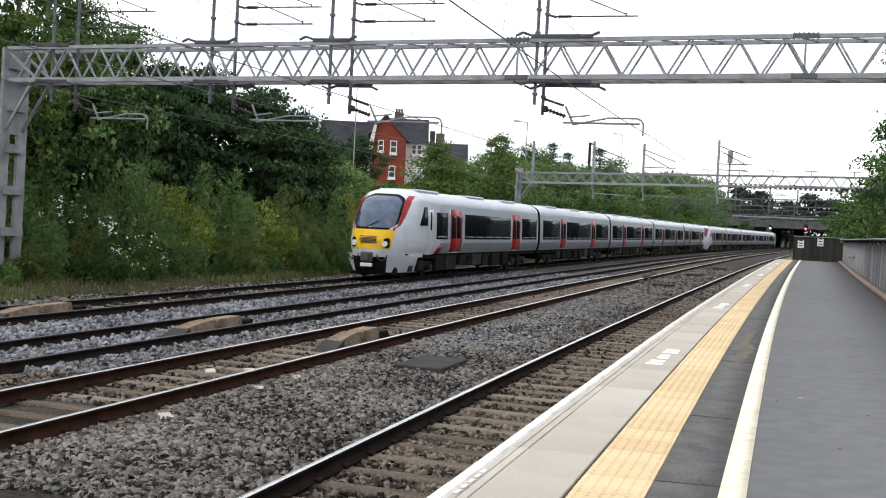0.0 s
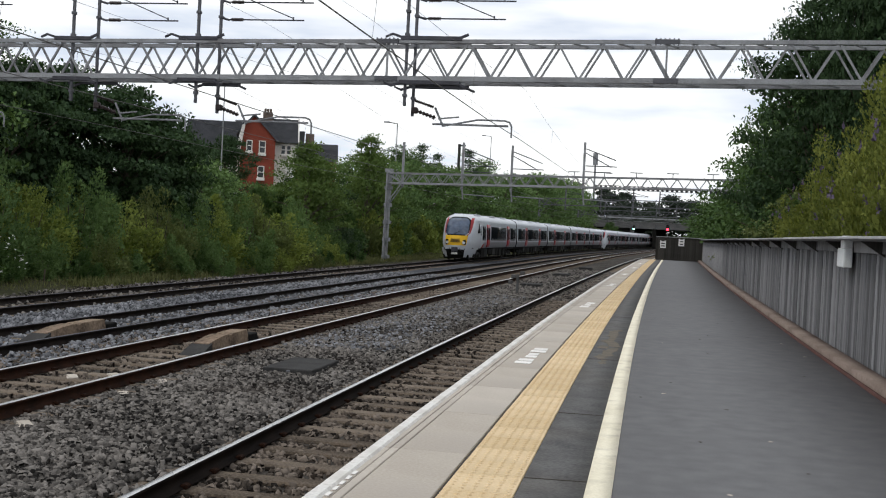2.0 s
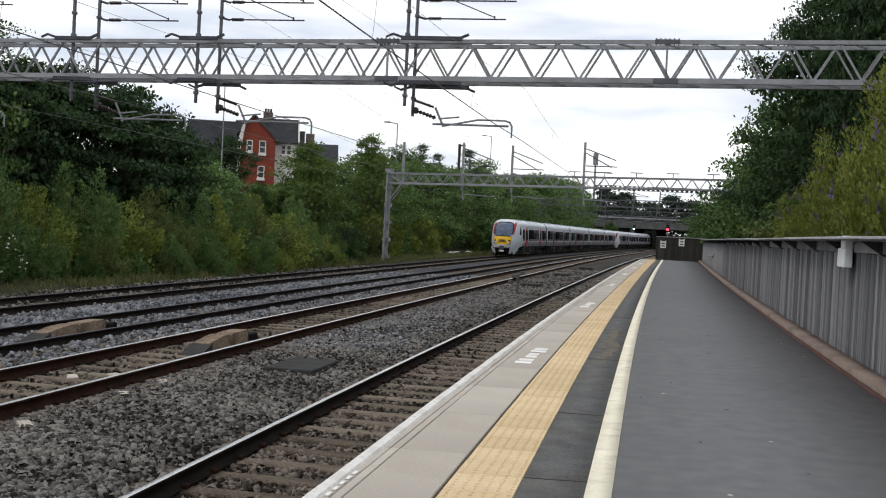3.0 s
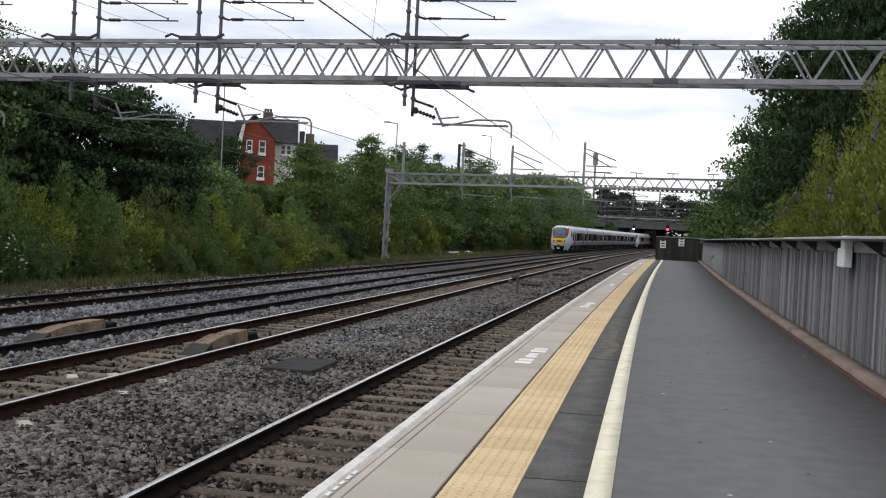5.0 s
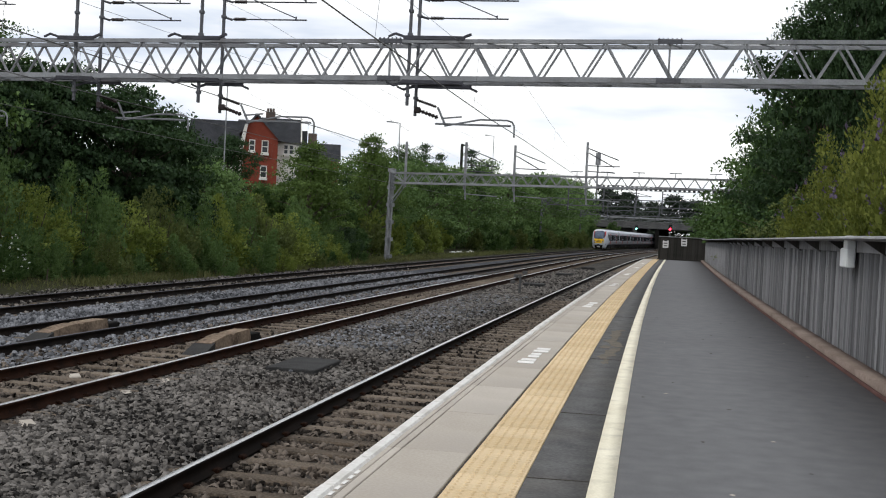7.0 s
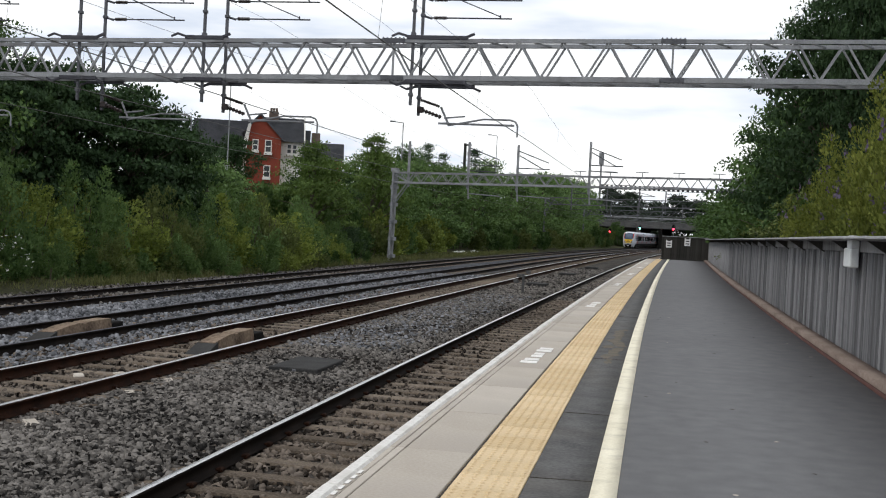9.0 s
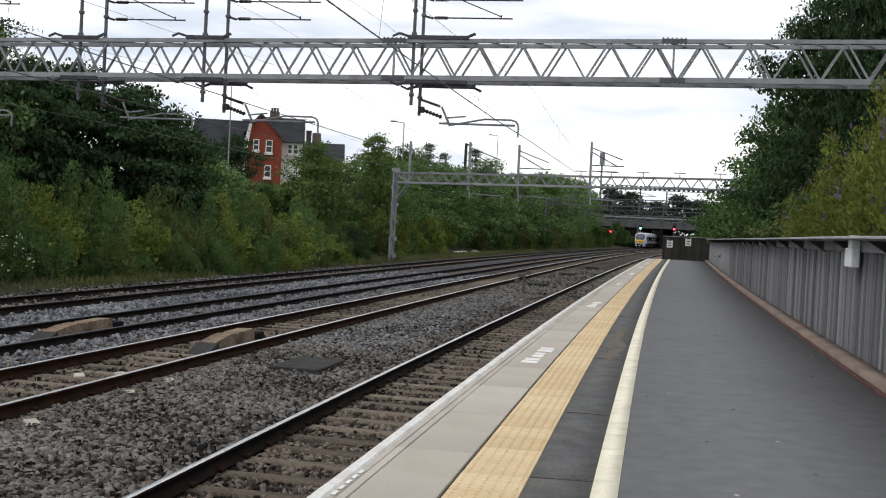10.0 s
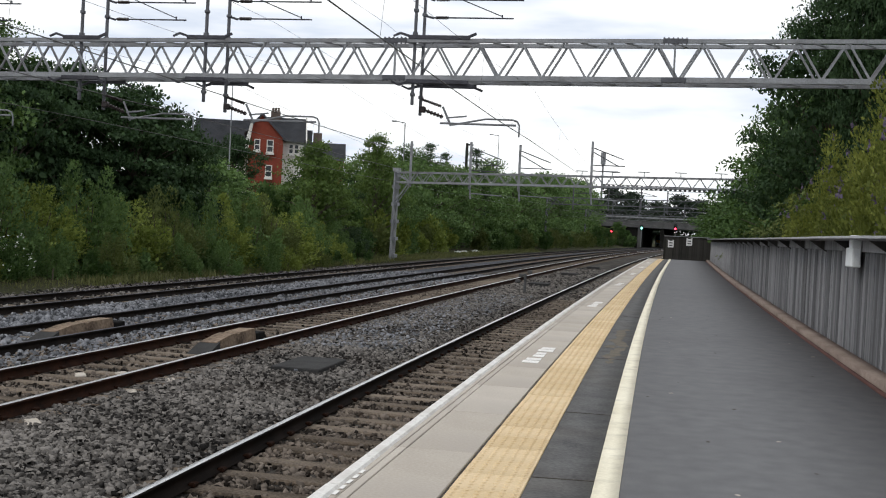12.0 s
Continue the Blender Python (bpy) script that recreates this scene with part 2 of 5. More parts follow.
    "sign": surface("white_sign_plate", (0.62, 0.62, 0.62), (0.74, 0.74, 0.73), 0.5, bump=0),
    "ink": surface("dark_sign_ink", (0.03, 0.03, 0.03), (0.06, 0.06, 0.06), 0.6, bump=0),
    "redlight": glow("red_signal_lens", (1.0, 0.03, 0.06), 9.0),
    "greenlight": glow("green_signal_lens", (0.25, 1.0, 0.75), 7.0),
    "lamp": surface("clear_headlight_lens", (0.45, 0.47, 0.5), (0.6, 0.62, 0.65), 0.12, bump=0),
}


# ---- building helpers ----
def part(name, bm, material, parent=None, label="", smooth=False):
    me = bpy.data.meshes.new(name)
    bm.to_mesh(me)
    bm.free()
    me.materials.append(M[material])
    if smooth:
        me.polygons.foreach_set("use_smooth", [True] * len(me.polygons))
    ob = new(name, me)
    if parent:
        ob.parent = parent
    if label:
        ob["label"] = label
    return ob


def shared(name, data, parent, m):
    """One more piece on a mesh that others use too."""
    ob = new(name, data)
    ob.parent = parent
    ob.matrix_basis = m
    return ob


def arrays(name, verts, faces, material, parent=None, smooth=False):
    """A mesh from arrays of corners and of faces that all have as many corners."""
    me = bpy.data.meshes.new(name)
    verts, faces = np.asarray(verts, dtype=np.float32), np.asarray(faces, dtype=np.int32)
    k = faces.shape[1]
    me.vertices.add(len(verts))
    me.vertices.foreach_set("co", verts.ravel())
    me.loops.add(faces.size)
    me.loops.foreach_set("vertex_index", faces.ravel())
    me.polygons.add(len(faces))
    me.polygons.foreach_set("loop_start", np.arange(len(faces), dtype=np.int32) * k)
    if smooth:
        me.polygons.foreach_set("use_smooth", np.ones(len(faces), dtype=bool))
    me.update(calc_edges=True)
    me.materials.append(M[material])
    ob = new(name, me)
    if parent:
        ob.parent = parent
    return ob


def thing(name, label, category, group="", kind="", m=None):
    ob = tagged(new(name), label, category, group, kind)
    if m is not None:
        ob.matrix_basis = m
    return ob


def box(bm, x0, x1, y0, y1, z0, z1, m=None, bevel=0.0):
    r = bmesh.ops.create_cube(bm, size=1.0)
    t = Matrix.Translation(((x0 + x1) / 2, (y0 + y1) / 2, (z0 + z1) / 2)) @ Matrix.Diagonal((x1 - x0, y1 - y0, z1 - z0, 1))
    bmesh.ops.transform(bm, matrix=t, verts=r["verts"])
    vs = r["verts"]
    if bevel:
        es = list({e for v in vs for e in v.link_edges})
        g = bmesh.ops.bevel(bm, geom=es, offset=bevel, segments=1, affect="EDGES")
        vs = list({v for f in g["faces"] for v in f.verts} | {v for v in vs if v.is_valid})
    if m is not None:
        bmesh.ops.transform(bm, matrix=m, verts=vs)
    return bm


def rod(bm, a, b, r, seg=6, r2=None):
    a, b = Vector(a), Vector(b)
    d = b - a
    g = bmesh.ops.create_cone(bm, cap_ends=True, segments=seg, radius1=r, radius2=r if r2 is None else r2, depth=d.length)
    bmesh.ops.transform(bm, matrix=Matrix.Translation((a + b) / 2) @ d.to_track_quat("Z", "Y").to_matrix().to_4x4(), verts=g["verts"])
    return bm


def bar(bm, a, b, w, h):
    """A square bar from a to b."""
    a, b = Vector(a), Vector(b)
    d = b - a
    g = bmesh.ops.create_cube(bm, size=1.0)
    bmesh.ops.transform(bm, matrix=Matrix.Translation((a + b) / 2) @ d.to_track_quat("Z", "Y").to_matrix().to_4x4() @ Matrix.Diagonal((w, h, d.length, 1)), verts=g["verts"])
    return bm


def B():
    return bmesh.new()


# ---- the line's course: a gentle curve to the right ----
GRID = np.arange(-80, 1200, 0.5)
SLOPE = np.interp(GRID, [-80, 0, 21, 47.25, 73.5, 105, 168, 420, 700, 1200], [-0.03, 0, 0.0181, 0.0268, 0.0303, 0.0386, 0.0638, 0.1295, 0.2, 0.3])
COURSE = np.concatenate([[0], np.cumsum((SLOPE[1:] + SLOPE[:-1]) / 2 * 0.5)])
COURSE -= np.interp(0, GRID, COURSE)
ARC = np.concatenate([[0], np.cumsum(np.hypot(np.diff(COURSE), 0.5))])
ARC -= np.interp(0, GRID, ARC)


def at(y, off, z=0.0):
    """The place that lies off metres to the right of the course at y."""
    s = np.interp(y, GRID, SLOPE)
    n = np.hypot(1, s)
    return Vector((np.interp(y, GRID, COURSE) + off / n, y - off * s / n, z))


def turn(y):
    """The course's bearing at y, in degrees about the vertical."""
    return -math.degrees(math.atan(np.interp(y, GRID, SLOPE)))


def on_course(y, off, z=0.0, extra=0.0):
    p = at(y, off, z)
    return pose(p.x, p.y, p.z, 0, 0, turn(y) + extra)


def along(ys, profile, closed=False):
    """Corners and faces of a profile of (offset, height) drawn along the course."""
    k, rows = len(profile), []
    for y in ys:
        s = np.interp(y, GRID, SLOPE)
        n = np.hypot(1, s)
        x = np.interp(y, GRID, COURSE)
        rows.append([(x + o / n, y - o * s / n, z) for o, z in profile])
    v = np.array(rows).reshape(-1, 3)
    f = []
    for i in range(len(ys) - 1):
        for j in range(k if closed else k - 1):
            a, b = i * k + j, i * k + (j + 1) % k
            f.append((a, b, b + k, a + k))
    return v, f


NEAR = list(np.arange(-12, 60, 1.0)) + list(np.arange(60, 140, 4.0)) + list(np.arange(140, 640, 12.0))
HALF = 0.79
TRACKS = [(-3.20, -0.92), (-7.93, -0.90), (-11.39, -0.98), (-15.47, -0.98)]


# ---- the ground ----
def ground_height(off, y):
    left = np.interp(-off, [0, 17.2, 19, 24, 30, 40, 60, 120], [-1.4, -1.4, -1.35, -0.9, 0.4, 2.6, 4.4, 5.0])
    right = np.interp(off, [0, 3.0, 4.0, 9, 20, 80], [-1.4, -1.4, -0.9, 0.6, 1.5, 2.0])
    return np.where(off < 0, left, right)


def build_ground():
    xs = np.concatenate([[-3000, -1200, -500, -250, -150, -100, -70], np.arange(-60, 40, 2.0), [45, 60, 90, 150, 300, 700, 1500, 3000]])
    ys = np.concatenate([[-3000, -1000, -300, -100, -60], np.arange(-40, 120, 3.0), np.arange(120, 640, 20.0), [700, 900, 1150, 1190, 2000, 3500]])
    v = []
    for y in ys:
        c = np.interp(y, GRID, COURSE)
        z = ground_height(xs - c, y) + np.array([0.12 * noise.noise((x * 0.3, y * 0.3, 0)) for x in xs])
        v += [(x, y, h) for x, h in zip(xs, z)]
    k = len(xs)
    f = [(i * k + j, i * k + j + 1, (i + 1) * k + j + 1, (i + 1) * k + j) for i in range(len(ys) - 1) for j in range(k - 1)]
    tagged(arrays("ground", v, f, "soil", smooth=True), "dark soil and weeds of the railway cutting", "ground", kind="structure")


build_ground()


def ballast_height(off):
    return np.interp(off, [-20.8, -19.6, -17.2, -16.5, -14.4, -13.5, -12.3, -10.5, -9.7, -8.9, -7.0, -6.4, -5.6, -4.6, -4.2, -2.2, -1.6],
                     [-1.5, -1.34, -1.19, -1.155, -1.155, -1.11, -1.155, -1.155, -1.10, -1.10, -1.10, -1.07, -1.045, -1.055, -1.12, -1.12, -1.13])


def build_ballast():
    offs = np.concatenate([np.arange(-20.8, -1.6, 0.3), [-1.6]])
    for name, a, b, mat, lab in (("ballast_bed", -10.2, -1.5, "ballast", "brown-grey crushed stone ballast under the near tracks"),
                                 ("ballast_bed", -14.3, -10.2, "ballast_fresh", "fresh blue-grey crushed stone ballast between tracks"),
                                 ("ballast_bed", -20.9, -14.3, "ballast", "dark weathered ballast at the edge of the verge")):
        use = np.array([o for o in offs if a < o < b])
        use = np.concatenate([[a], use, [b]])
        prof = [(o, float(ballast_height(o))) for o in use]
        v, f = along(NEAR, prof)
        v[:, 2] += [0.03 * noise.noise((x * 1.3, y * 1.3, 2)) for x, y, _ in v]
        tagged(arrays(name, v, f, mat, smooth=True), lab, "ballast", kind="stuff")


build_ballast()


def scatter_stones(name, count, offs, y0, y1, mat, label, size):
    rng = np.random.default_rng(len(name) + count)
    u = rng.random(count)
    y = y0 + (y1 - y0) * u ** 1.5
    off = rng.uniform(offs[0], offs[1], count)
    for c, _ in TRACKS:
        for side in (-HALF, HALF):
            bad = np.abs(off - c - side) < 0.10
            off[bad] += 0.22
    s = np.interp(y, GRID, SLOPE)
    n = np.hypot(1, s)
    cen = np.stack([np.interp(y, GRID, COURSE) + off / n, y - off * s / n, ballast_height(off)], 1)
    r = rng.uniform(size * 0.5, size * 1.25, count)
    cen[:, 2] += r * rng.uniform(0.1, 0.75, count)
    for c, _ in TRACKS:
        hid = (np.abs(off - c) < 1.3) & (np.abs((y + 2) / 0.68 - np.round((y + 2) / 0.68)) < 0.2) & (rng.random(count) < 0.8)
        cen[hid, 2] -= 0.12
    base = np.array([(x, y_, z) for z in (-0.7, 0.6) for x, y_ in ((-0.85, -0.7), (0.85, -0.7), (0.85, 0.7), (-0.85, 0.7))])
    v = base[None] * rng.uniform(0.6, 1.2, (count, 1, 3)) * np.array([1.15, 0.9, 0.8]) + rng.normal(0, 0.16, (count, 8, 3))
    a, tip = rng.uniform(0, 6.28, count), rng.normal(0, 0.75, count)
    ct, st = np.cos(tip)[:, None], np.sin(tip)[:, None]
    v = np.stack([v[..., 0] * ct + v[..., 2] * st, v[..., 1], v[..., 2] * ct - v[..., 0] * st], -1)
    ca, sa = np.cos(a)[:, None], np.sin(a)[:, None]
    v = np.stack([v[..., 0] * ca - v[..., 1] * sa, v[..., 0] * sa + v[..., 1] * ca, v[..., 2]], -1) * r[:, None, None] + cen[:, None]
    quad = np.array([(4, 5, 6, 7), (0, 1, 5, 4), (1, 2, 6, 5), (2, 3, 7, 6), (3, 0, 4, 7)])
    f = (quad[None] + 8 * np.arange(count)[:, None, None]).reshape(-1, 4)
    tagged(arrays(name, v.reshape(-1, 3), f, mat), label, "stones", kind="stuff")


scatter_stones("ballast_stones", 60000, (-7.3, -4.1), 8, 46, "stone", "loose grey ballast stones between the tracks", 0.034)
scatter_stones("bed_stones", 22000, (-4.4, -1.75), 5, 46, "bed_stone", "dusty brown ballast stones between the sleepers", 0.033)
scatter_stones("ballast_stones_far", 12000, (-10.4, -7.3), 12, 50, "bed_stone", "loose brown ballast stones among the sleepers", 0.036)
scatter_stones("ballast_stones_end", 14000, (-7.1, -1.9), 42, 80, "stone", "loose grey and brown ballast stones", 0.048)
scatter_stones("pale_ballast_stones", 2600, (-6.9, -4.7), 21, 42, "blue_stone", "pale grey stones among the older ballast", 0.042)
scatter_stones("fresh_ballast_stones", 18000, (-14.4, -9.3), 14, 60, "blue_stone", "fresh blue-grey ballast stones", 0.045)
scatter_stones("verge_stones", 7000, (-20.4, -14.6), 17, 70, "stone", "dark weathered stones at the edge of the verge", 0.05)


# ---- tracks: two rails each, on concrete sleepers ----
def build_tracks():
    sleeper = B()
    box(sleeper, -1.28, 1.28, -0.125, 0.125, -0.17, 0.0, bevel=0.02)
    for v in sleeper.verts:
        if abs(v.co.x) < 0.5 and v.co.z > -0.02:
            v.co.z -= 0.02
    smesh = bpy.data.meshes.new("sleeper")
    sleeper.to_mesh(smesh)
    sleeper.free()
    smesh.materials.append(M["sleeper"])
    clip = B()
    for x in (-0.07, 0.07):
        box(clip, x - 0.035, x + 0.035, -0.055, 0.055, 0.0, 0.045, bevel=0.012)
    cmesh = bpy.data.meshes.new("rail_clip")
    clip.to_mesh(cmesh)
    clip.free()
    cmesh.materials.append(M["rust"])
    for i, (c, z) in enumerate(TRACKS):
        tr = thing("railway_track", ["railway track with rust-brown rails beside the platform", "railway track with rust-brown rails and pale sleepers",
                                     "railway track on fresh grey ballast", "far railway track beside the green bank"][i], "track", "parallel tracks", "structure")
        for side in (-HALF, HALF):
            o = c + side
            prof = [(o - 0.07, z - 0.16), (o - 0.07, z - 0.148), (o - 0.012, z - 0.128), (o - 0.012, z - 0.045), (o - 0.036, z - 0.034), (o - 0.036, z - 0.004),
                    (o + 0.036, z - 0.004), (o + 0.036, z - 0.034), (o + 0.012, z - 0.045), (o + 0.012, z - 0.128), (o + 0.07, z - 0.148), (o + 0.07, z - 0.16)]
            v, f = along(NEAR, prof)
            rail = arrays("rail", v, f, "rust" if i == 1 else "railside", tr)
            v, f = along(NEAR, [(o - 0.036, z - 0.008), (o - 0.026, z + 0.001), (o + 0.026, z + 0.001), (o + 0.036, z - 0.008)])
            arrays("rail_head", v, f, "railtop" if i < 2 else "steeldark", rail)
        rng = random.Random(40 + i)
        for k in range(86):
            y = -2 + k * 0.68
            shared("sleeper", smesh, tr, on_course(y, c + rng.uniform(-0.02, 0.02), z - 0.162, rng.uniform(-0.5, 0.5)))
            if i < 2 and 4 < y < 34:
                for side in (-HALF, HALF):
                    shared("rail_clip", cmesh, tr, on_course(y, c + side, z - 0.162))
        vs, fs = [], []
        cube = np.array([(x, y, h) for h in (-0.17, 0) for x, y in ((-1.28, -0.125), (1.28, -0.125), (1.28, 0.125), (-1.28, 0.125))])
        for k in range(86, 380):
            m = np.array(on_course(-2 + k * 0.68, c, z - 0.162))
            n = len(vs) * 8
            vs.append(cube @ m[:3, :3].T + m[:3, 3])
            fs += [(n + 4, n + 5, n + 6, n + 7), (n, n + 1, n + 5, n + 4), (n + 2, n + 3, n + 7, n + 6), (n + 1, n + 2, n + 6, n + 5), (n + 3, n, n + 4, n + 7)]
        tagged(arrays("far_sleepers", np.concatenate(vs), fs, "sleeper", tr), kind="stuff")


build_tracks()


# ---- platform ----
def strip(name, o0, o1, z0, z1, mat, parent, ys=None, label="", category="", kind=""):
    v, f = along(ys or PLAT, [(o0, z0), (o0, z1), (o1, z1), (o1, z0)], closed=True)
    f += [(3, 2, 1, 0), tuple(len(v) - 4 + i for i in range(4))]
    ob = arrays(name, v, f, mat, parent)
    return tagged(ob, label, category, kind=kind)


PLAT = list(np.arange(-10, 78.1, 1.0))


def build_platform():
    pl = thing("platform", "station platform with grey asphalt, tactile strip and pale edge", "platform", kind="structure")
    strip("platform_wall", -1.54, -1.5, -1.5, -0.09, "brickface", pl)
    strip("platform_core", -1.5, 3.4, -1.5, -0.06, "brickface", pl)
    strip("asphalt_surface", -0.098, 2.15, -0.06, 0.0, "asphalt", pl, label="smooth grey asphalt")
    strip("asphalt_strip", -0.585, -0.238, -0.06, -0.003, "asphalt_old", pl, label="darker patched asphalt strip")
    strip("bedding", -1.5, -0.585, -0.06, -0.014, "joint", pl)
    strip("safety_line", -0.238, -0.098, -0.06, 0.0035, "line", pl, label="worn cream painted line")
    # coping stones, pavers and tactile slabs, piece by piece
    data = {}
    for name, w, l, t, mat in (("coping_stone", 0.095, 0.747, 0.09, "coping"), ("edge_strip", 0.036, 1.496, 0.05, "paver"), ("edge_slab", 0.050, 1.496, 0.05, "paver"), ("paver", 0.414, 1.496, 0.05, "paver"), ("tactile_slab", 0.372, 0.396, 0.05, "tactile")):
        b = B()
        box(b, -w / 2, w / 2, -l / 2, l / 2, -t, 0, bevel=0.018 if name == "coping_stone" else 0.004)
        if name == "tactile_slab":
            for i in range(6):
                for j in range(6):
                    g = bmesh.ops.create_cone(b, cap_ends=True, segments=4, radius1=0.018, radius2=0.011, depth=0.006)
                    bmesh.ops.translate(b, verts=g["verts"], vec=((i - 2.5) * 0.062, (j - 2.5) * 0.066, 0.003))
        me = bpy.data.meshes.new(name)
        b.to_mesh(me)
        b.free()
        me.materials.append(M[mat])
        data[name] = me
    rng = random.Random(5)
    for name, off, step, y0, y1 in (("coping_stone", -1.5395, 0.75, -6, 77.6), ("edge_strip", -1.4735, 1.5, -6, 77), ("edge_slab", -1.4235, 1.5, -6, 77), ("paver", -1.186, 1.5, -6, 77), ("tactile_slab", -0.775, 0.4, -2, 77.6)):
        y = y0
        while y < y1:
            shared(name, data[name], pl, on_course(y, off, rng.uniform(-0.002, 0.002) + (0.006 if name == "coping_stone" else 0)))
            y += step
    # painted lettering that cannot be read: plain bars
    for y, n in ((11.9, 3), (21.8, 3), (31.9, 3), (41.8, 3), (52, 3), (62, 3)):
        for i in range(n):
            b = B()
            w = 0.085 if i != 1 else 0.06
            box(b, -w, w, -0.25, -0.05, 0.0, 0.004)
            box(b, -w * 0.8, w, 0.0, 0.21, 0.0, 0.004)
            ob = part("painted_bar", b, "white", pl)
            ob.matrix_basis = on_course(y + i * 0.60, -1.20 + 0.02 * i, 0.001, 1)
    for i in range(5):
        b = B()
        box(b, -0.010, 0.012, -0.04, 0.04, 0.0, 0.003)
        ob = part("painted_bar", b, "white", pl)
        ob.matrix_basis = on_course(5.45 + i * 0.13, -1.474, 0.002)
    for k in range(16):
        b = B()
        n, r = 11, rng.uniform(0.05, 0.11)
        ring = [(r * rng.uniform(0.5, 1.1) * math.cos(i * 6.283 / n), 3.2 * r * rng.uniform(0.5, 1.1) * math.sin(i * 6.283 / n)) for i in range(n)]
        b.faces.new([b.verts.new((x, y, 0.0)) for x, y in ring])
        g = bmesh.ops.extrude_face_region(b, geom=b.faces[:])
        bmesh.ops.translate(b, verts=[v for v in g["geom"] if isinstance(v, bmesh.types.BMVert)], vec=(0, 0, 0.0025))
        part("repair_patch", b, "patch", pl, "brown worn repair patch").matrix_basis = on_course(12.3 + k * 0.29, -0.41 + rng.uniform(-0.07, 0.07), -0.004 + 0.0002 * k, rng.uniform(-4, 4))
    for k in range(26):
        b = B()
        r = rng.uniform(0.010, 0.022)
        b.faces.new([b.verts.new((r * rng.uniform(0.6, 1.4) * math.cos(i * 1.257), r * rng.uniform(0.6, 1.2) * math.sin(i * 1.257), 0)) for i in range(5)])
        g = bmesh.ops.extrude_face_region(b, geom=b.faces[:])
        bmesh.ops.translate(b, verts=[v for v in g["geom"] if isinstance(v, bmesh.types.BMVert)], vec=(0, 0, 0.002))
        part("gum_spot", b, "joint" if k % 4 else "paver", pl).matrix_basis = on_course(rng.uniform(5.2, 22), rng.uniform(0.0, 2.0), 0.0, rng.uniform(0, 360))
    # saw cuts across the older asphalt
    for y in (6.25, 8.63, 12.6, 19.5):
        b = B()
        box(b, -0.172, 0.172, -0.006, 0.006, -0.002, 0.002)
        part("joint", b, "joint", pl).matrix_basis = on_course(y, -0.41, -0.001, rng.uniform(-6, 6))


build_platform()


# ---- timber fence along the back of the platform ----
def build_fence():
    fe = thing("platform_fence", "weathered grey vertical-board timber fence with sloped capping", "fence", kind="structure")
    strip("fence_kerb", 2.155, 2.36, -0.06, 0.10, "kerb", fe, label="pale red-brown kerb")
    strip("kerb_base", 2.13, 2.155, -0.06, 0.035, "kerbred", fe, label="dark red painted kerb foot")
    strip("footing", 2.36, 3.0, -0.06, 0.02, "joint", fe)
    b = B()
    box(b, -0.011, 0.011, -0.066, 0.066, 0.03, 1.40)
    me = bpy.data.meshes.new("board")
    b.to_mesh(me)
    b.free()
    me.materials.append(M["timber"])
    rng = random.Random(9)
    y = 6.0
    while y < 46:
        shared("board", me, fe, on_course(y, 2.42 + rng.uniform(-0.009, 0.009), rng.uniform(-0.03, 0.02)) @ pose(0, 0, 0, rng.uniform(-0.6, 0.6), 0, rng.uniform(-2, 2)))
        y += 0.137
    cube = np.array([(x, yy, h) for h in (0.03, 1.40) for x, yy in ((-0.011, -0.064), (0.011, -0.064), (0.011, 0.064), (-0.011, 0.064))])
    vs, fs = [], []
    for y in list(np.arange(-8, 6, 0.137)) + list(np.arange(46, 78, 0.137)):
        m = np.array(on_course(y, 2.42 + rng.uniform(-0.012, 0.012), rng.uniform(-0.02, 0.02)))
        k = len(vs) * 8
        vs.append(cube @ m[:3, :3].T + m[:3, 3])
        fs += [(k + 4, k + 5, k + 6, k + 7), (k, k + 1, k + 5, k + 4), (k + 2, k + 3, k + 7, k + 6), (k + 1, k + 2, k + 6, k + 5), (k + 3, k, k + 4, k + 7)]
    tagged(arrays("far_boards", np.concatenate(vs), fs, "timber", fe), kind="stuff")
    for y in np.arange(-7.3, 78, 2.45):
        b = B()
        box(b, -0.05, 0.05, -0.05, 0.05, 0.0, 1.44, bevel=0.006)
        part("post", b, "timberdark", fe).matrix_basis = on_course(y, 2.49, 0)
        # sloped bracket under the capping, dark against the fascia to imitate the capping's shadow
        b = B()
        vs8 = [b.verts.new(p) for p in ((-0.25, -0.03, 1.43), (0.0, -0.03, 1.43), (0.0, -0.03, 1.27), (-0.25, 0.03, 1.43), (0.0, 0.03, 1.43), (0.0, 0.03, 1.27))]
        for q in ((0, 1, 2), (5, 4, 3), (0, 3, 4, 1), (1, 4, 5, 2), (2, 5, 3, 0)):
            b.faces.new([vs8[i] for i in q])
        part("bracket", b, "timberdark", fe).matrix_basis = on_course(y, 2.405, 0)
        b = B()
        box(b, -0.015, 0.015, -1.215, 1.215, -0.075, 0.075, bevel=0.004)
        part("fascia_board", b, "timber", fe).matrix_basis = on_course(y + 1.225, 2.385, 1.375 + rng.uniform(-0.006, 0.006))
        b = B()
        box(b, -0.27, 0.13, -1.215, 1.215, -0.012, 0.018, bevel=0.004)
        part("capping_board", b, "cap", fe).matrix_basis = on_course(y + 1.225, 2.42, 1.440 + rng.uniform(-0.006, 0.006)) @ pose(0, 0, 0, 0, 4 + rng.uniform(-1, 1), 0)
    for z in (0.45, 1.1):
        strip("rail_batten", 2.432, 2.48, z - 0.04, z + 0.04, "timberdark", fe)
    # the fence across the end of the platform
    ef = thing("end_fence", "dark timber fence across the platform end", "fence", kind="structure")
    b = B()
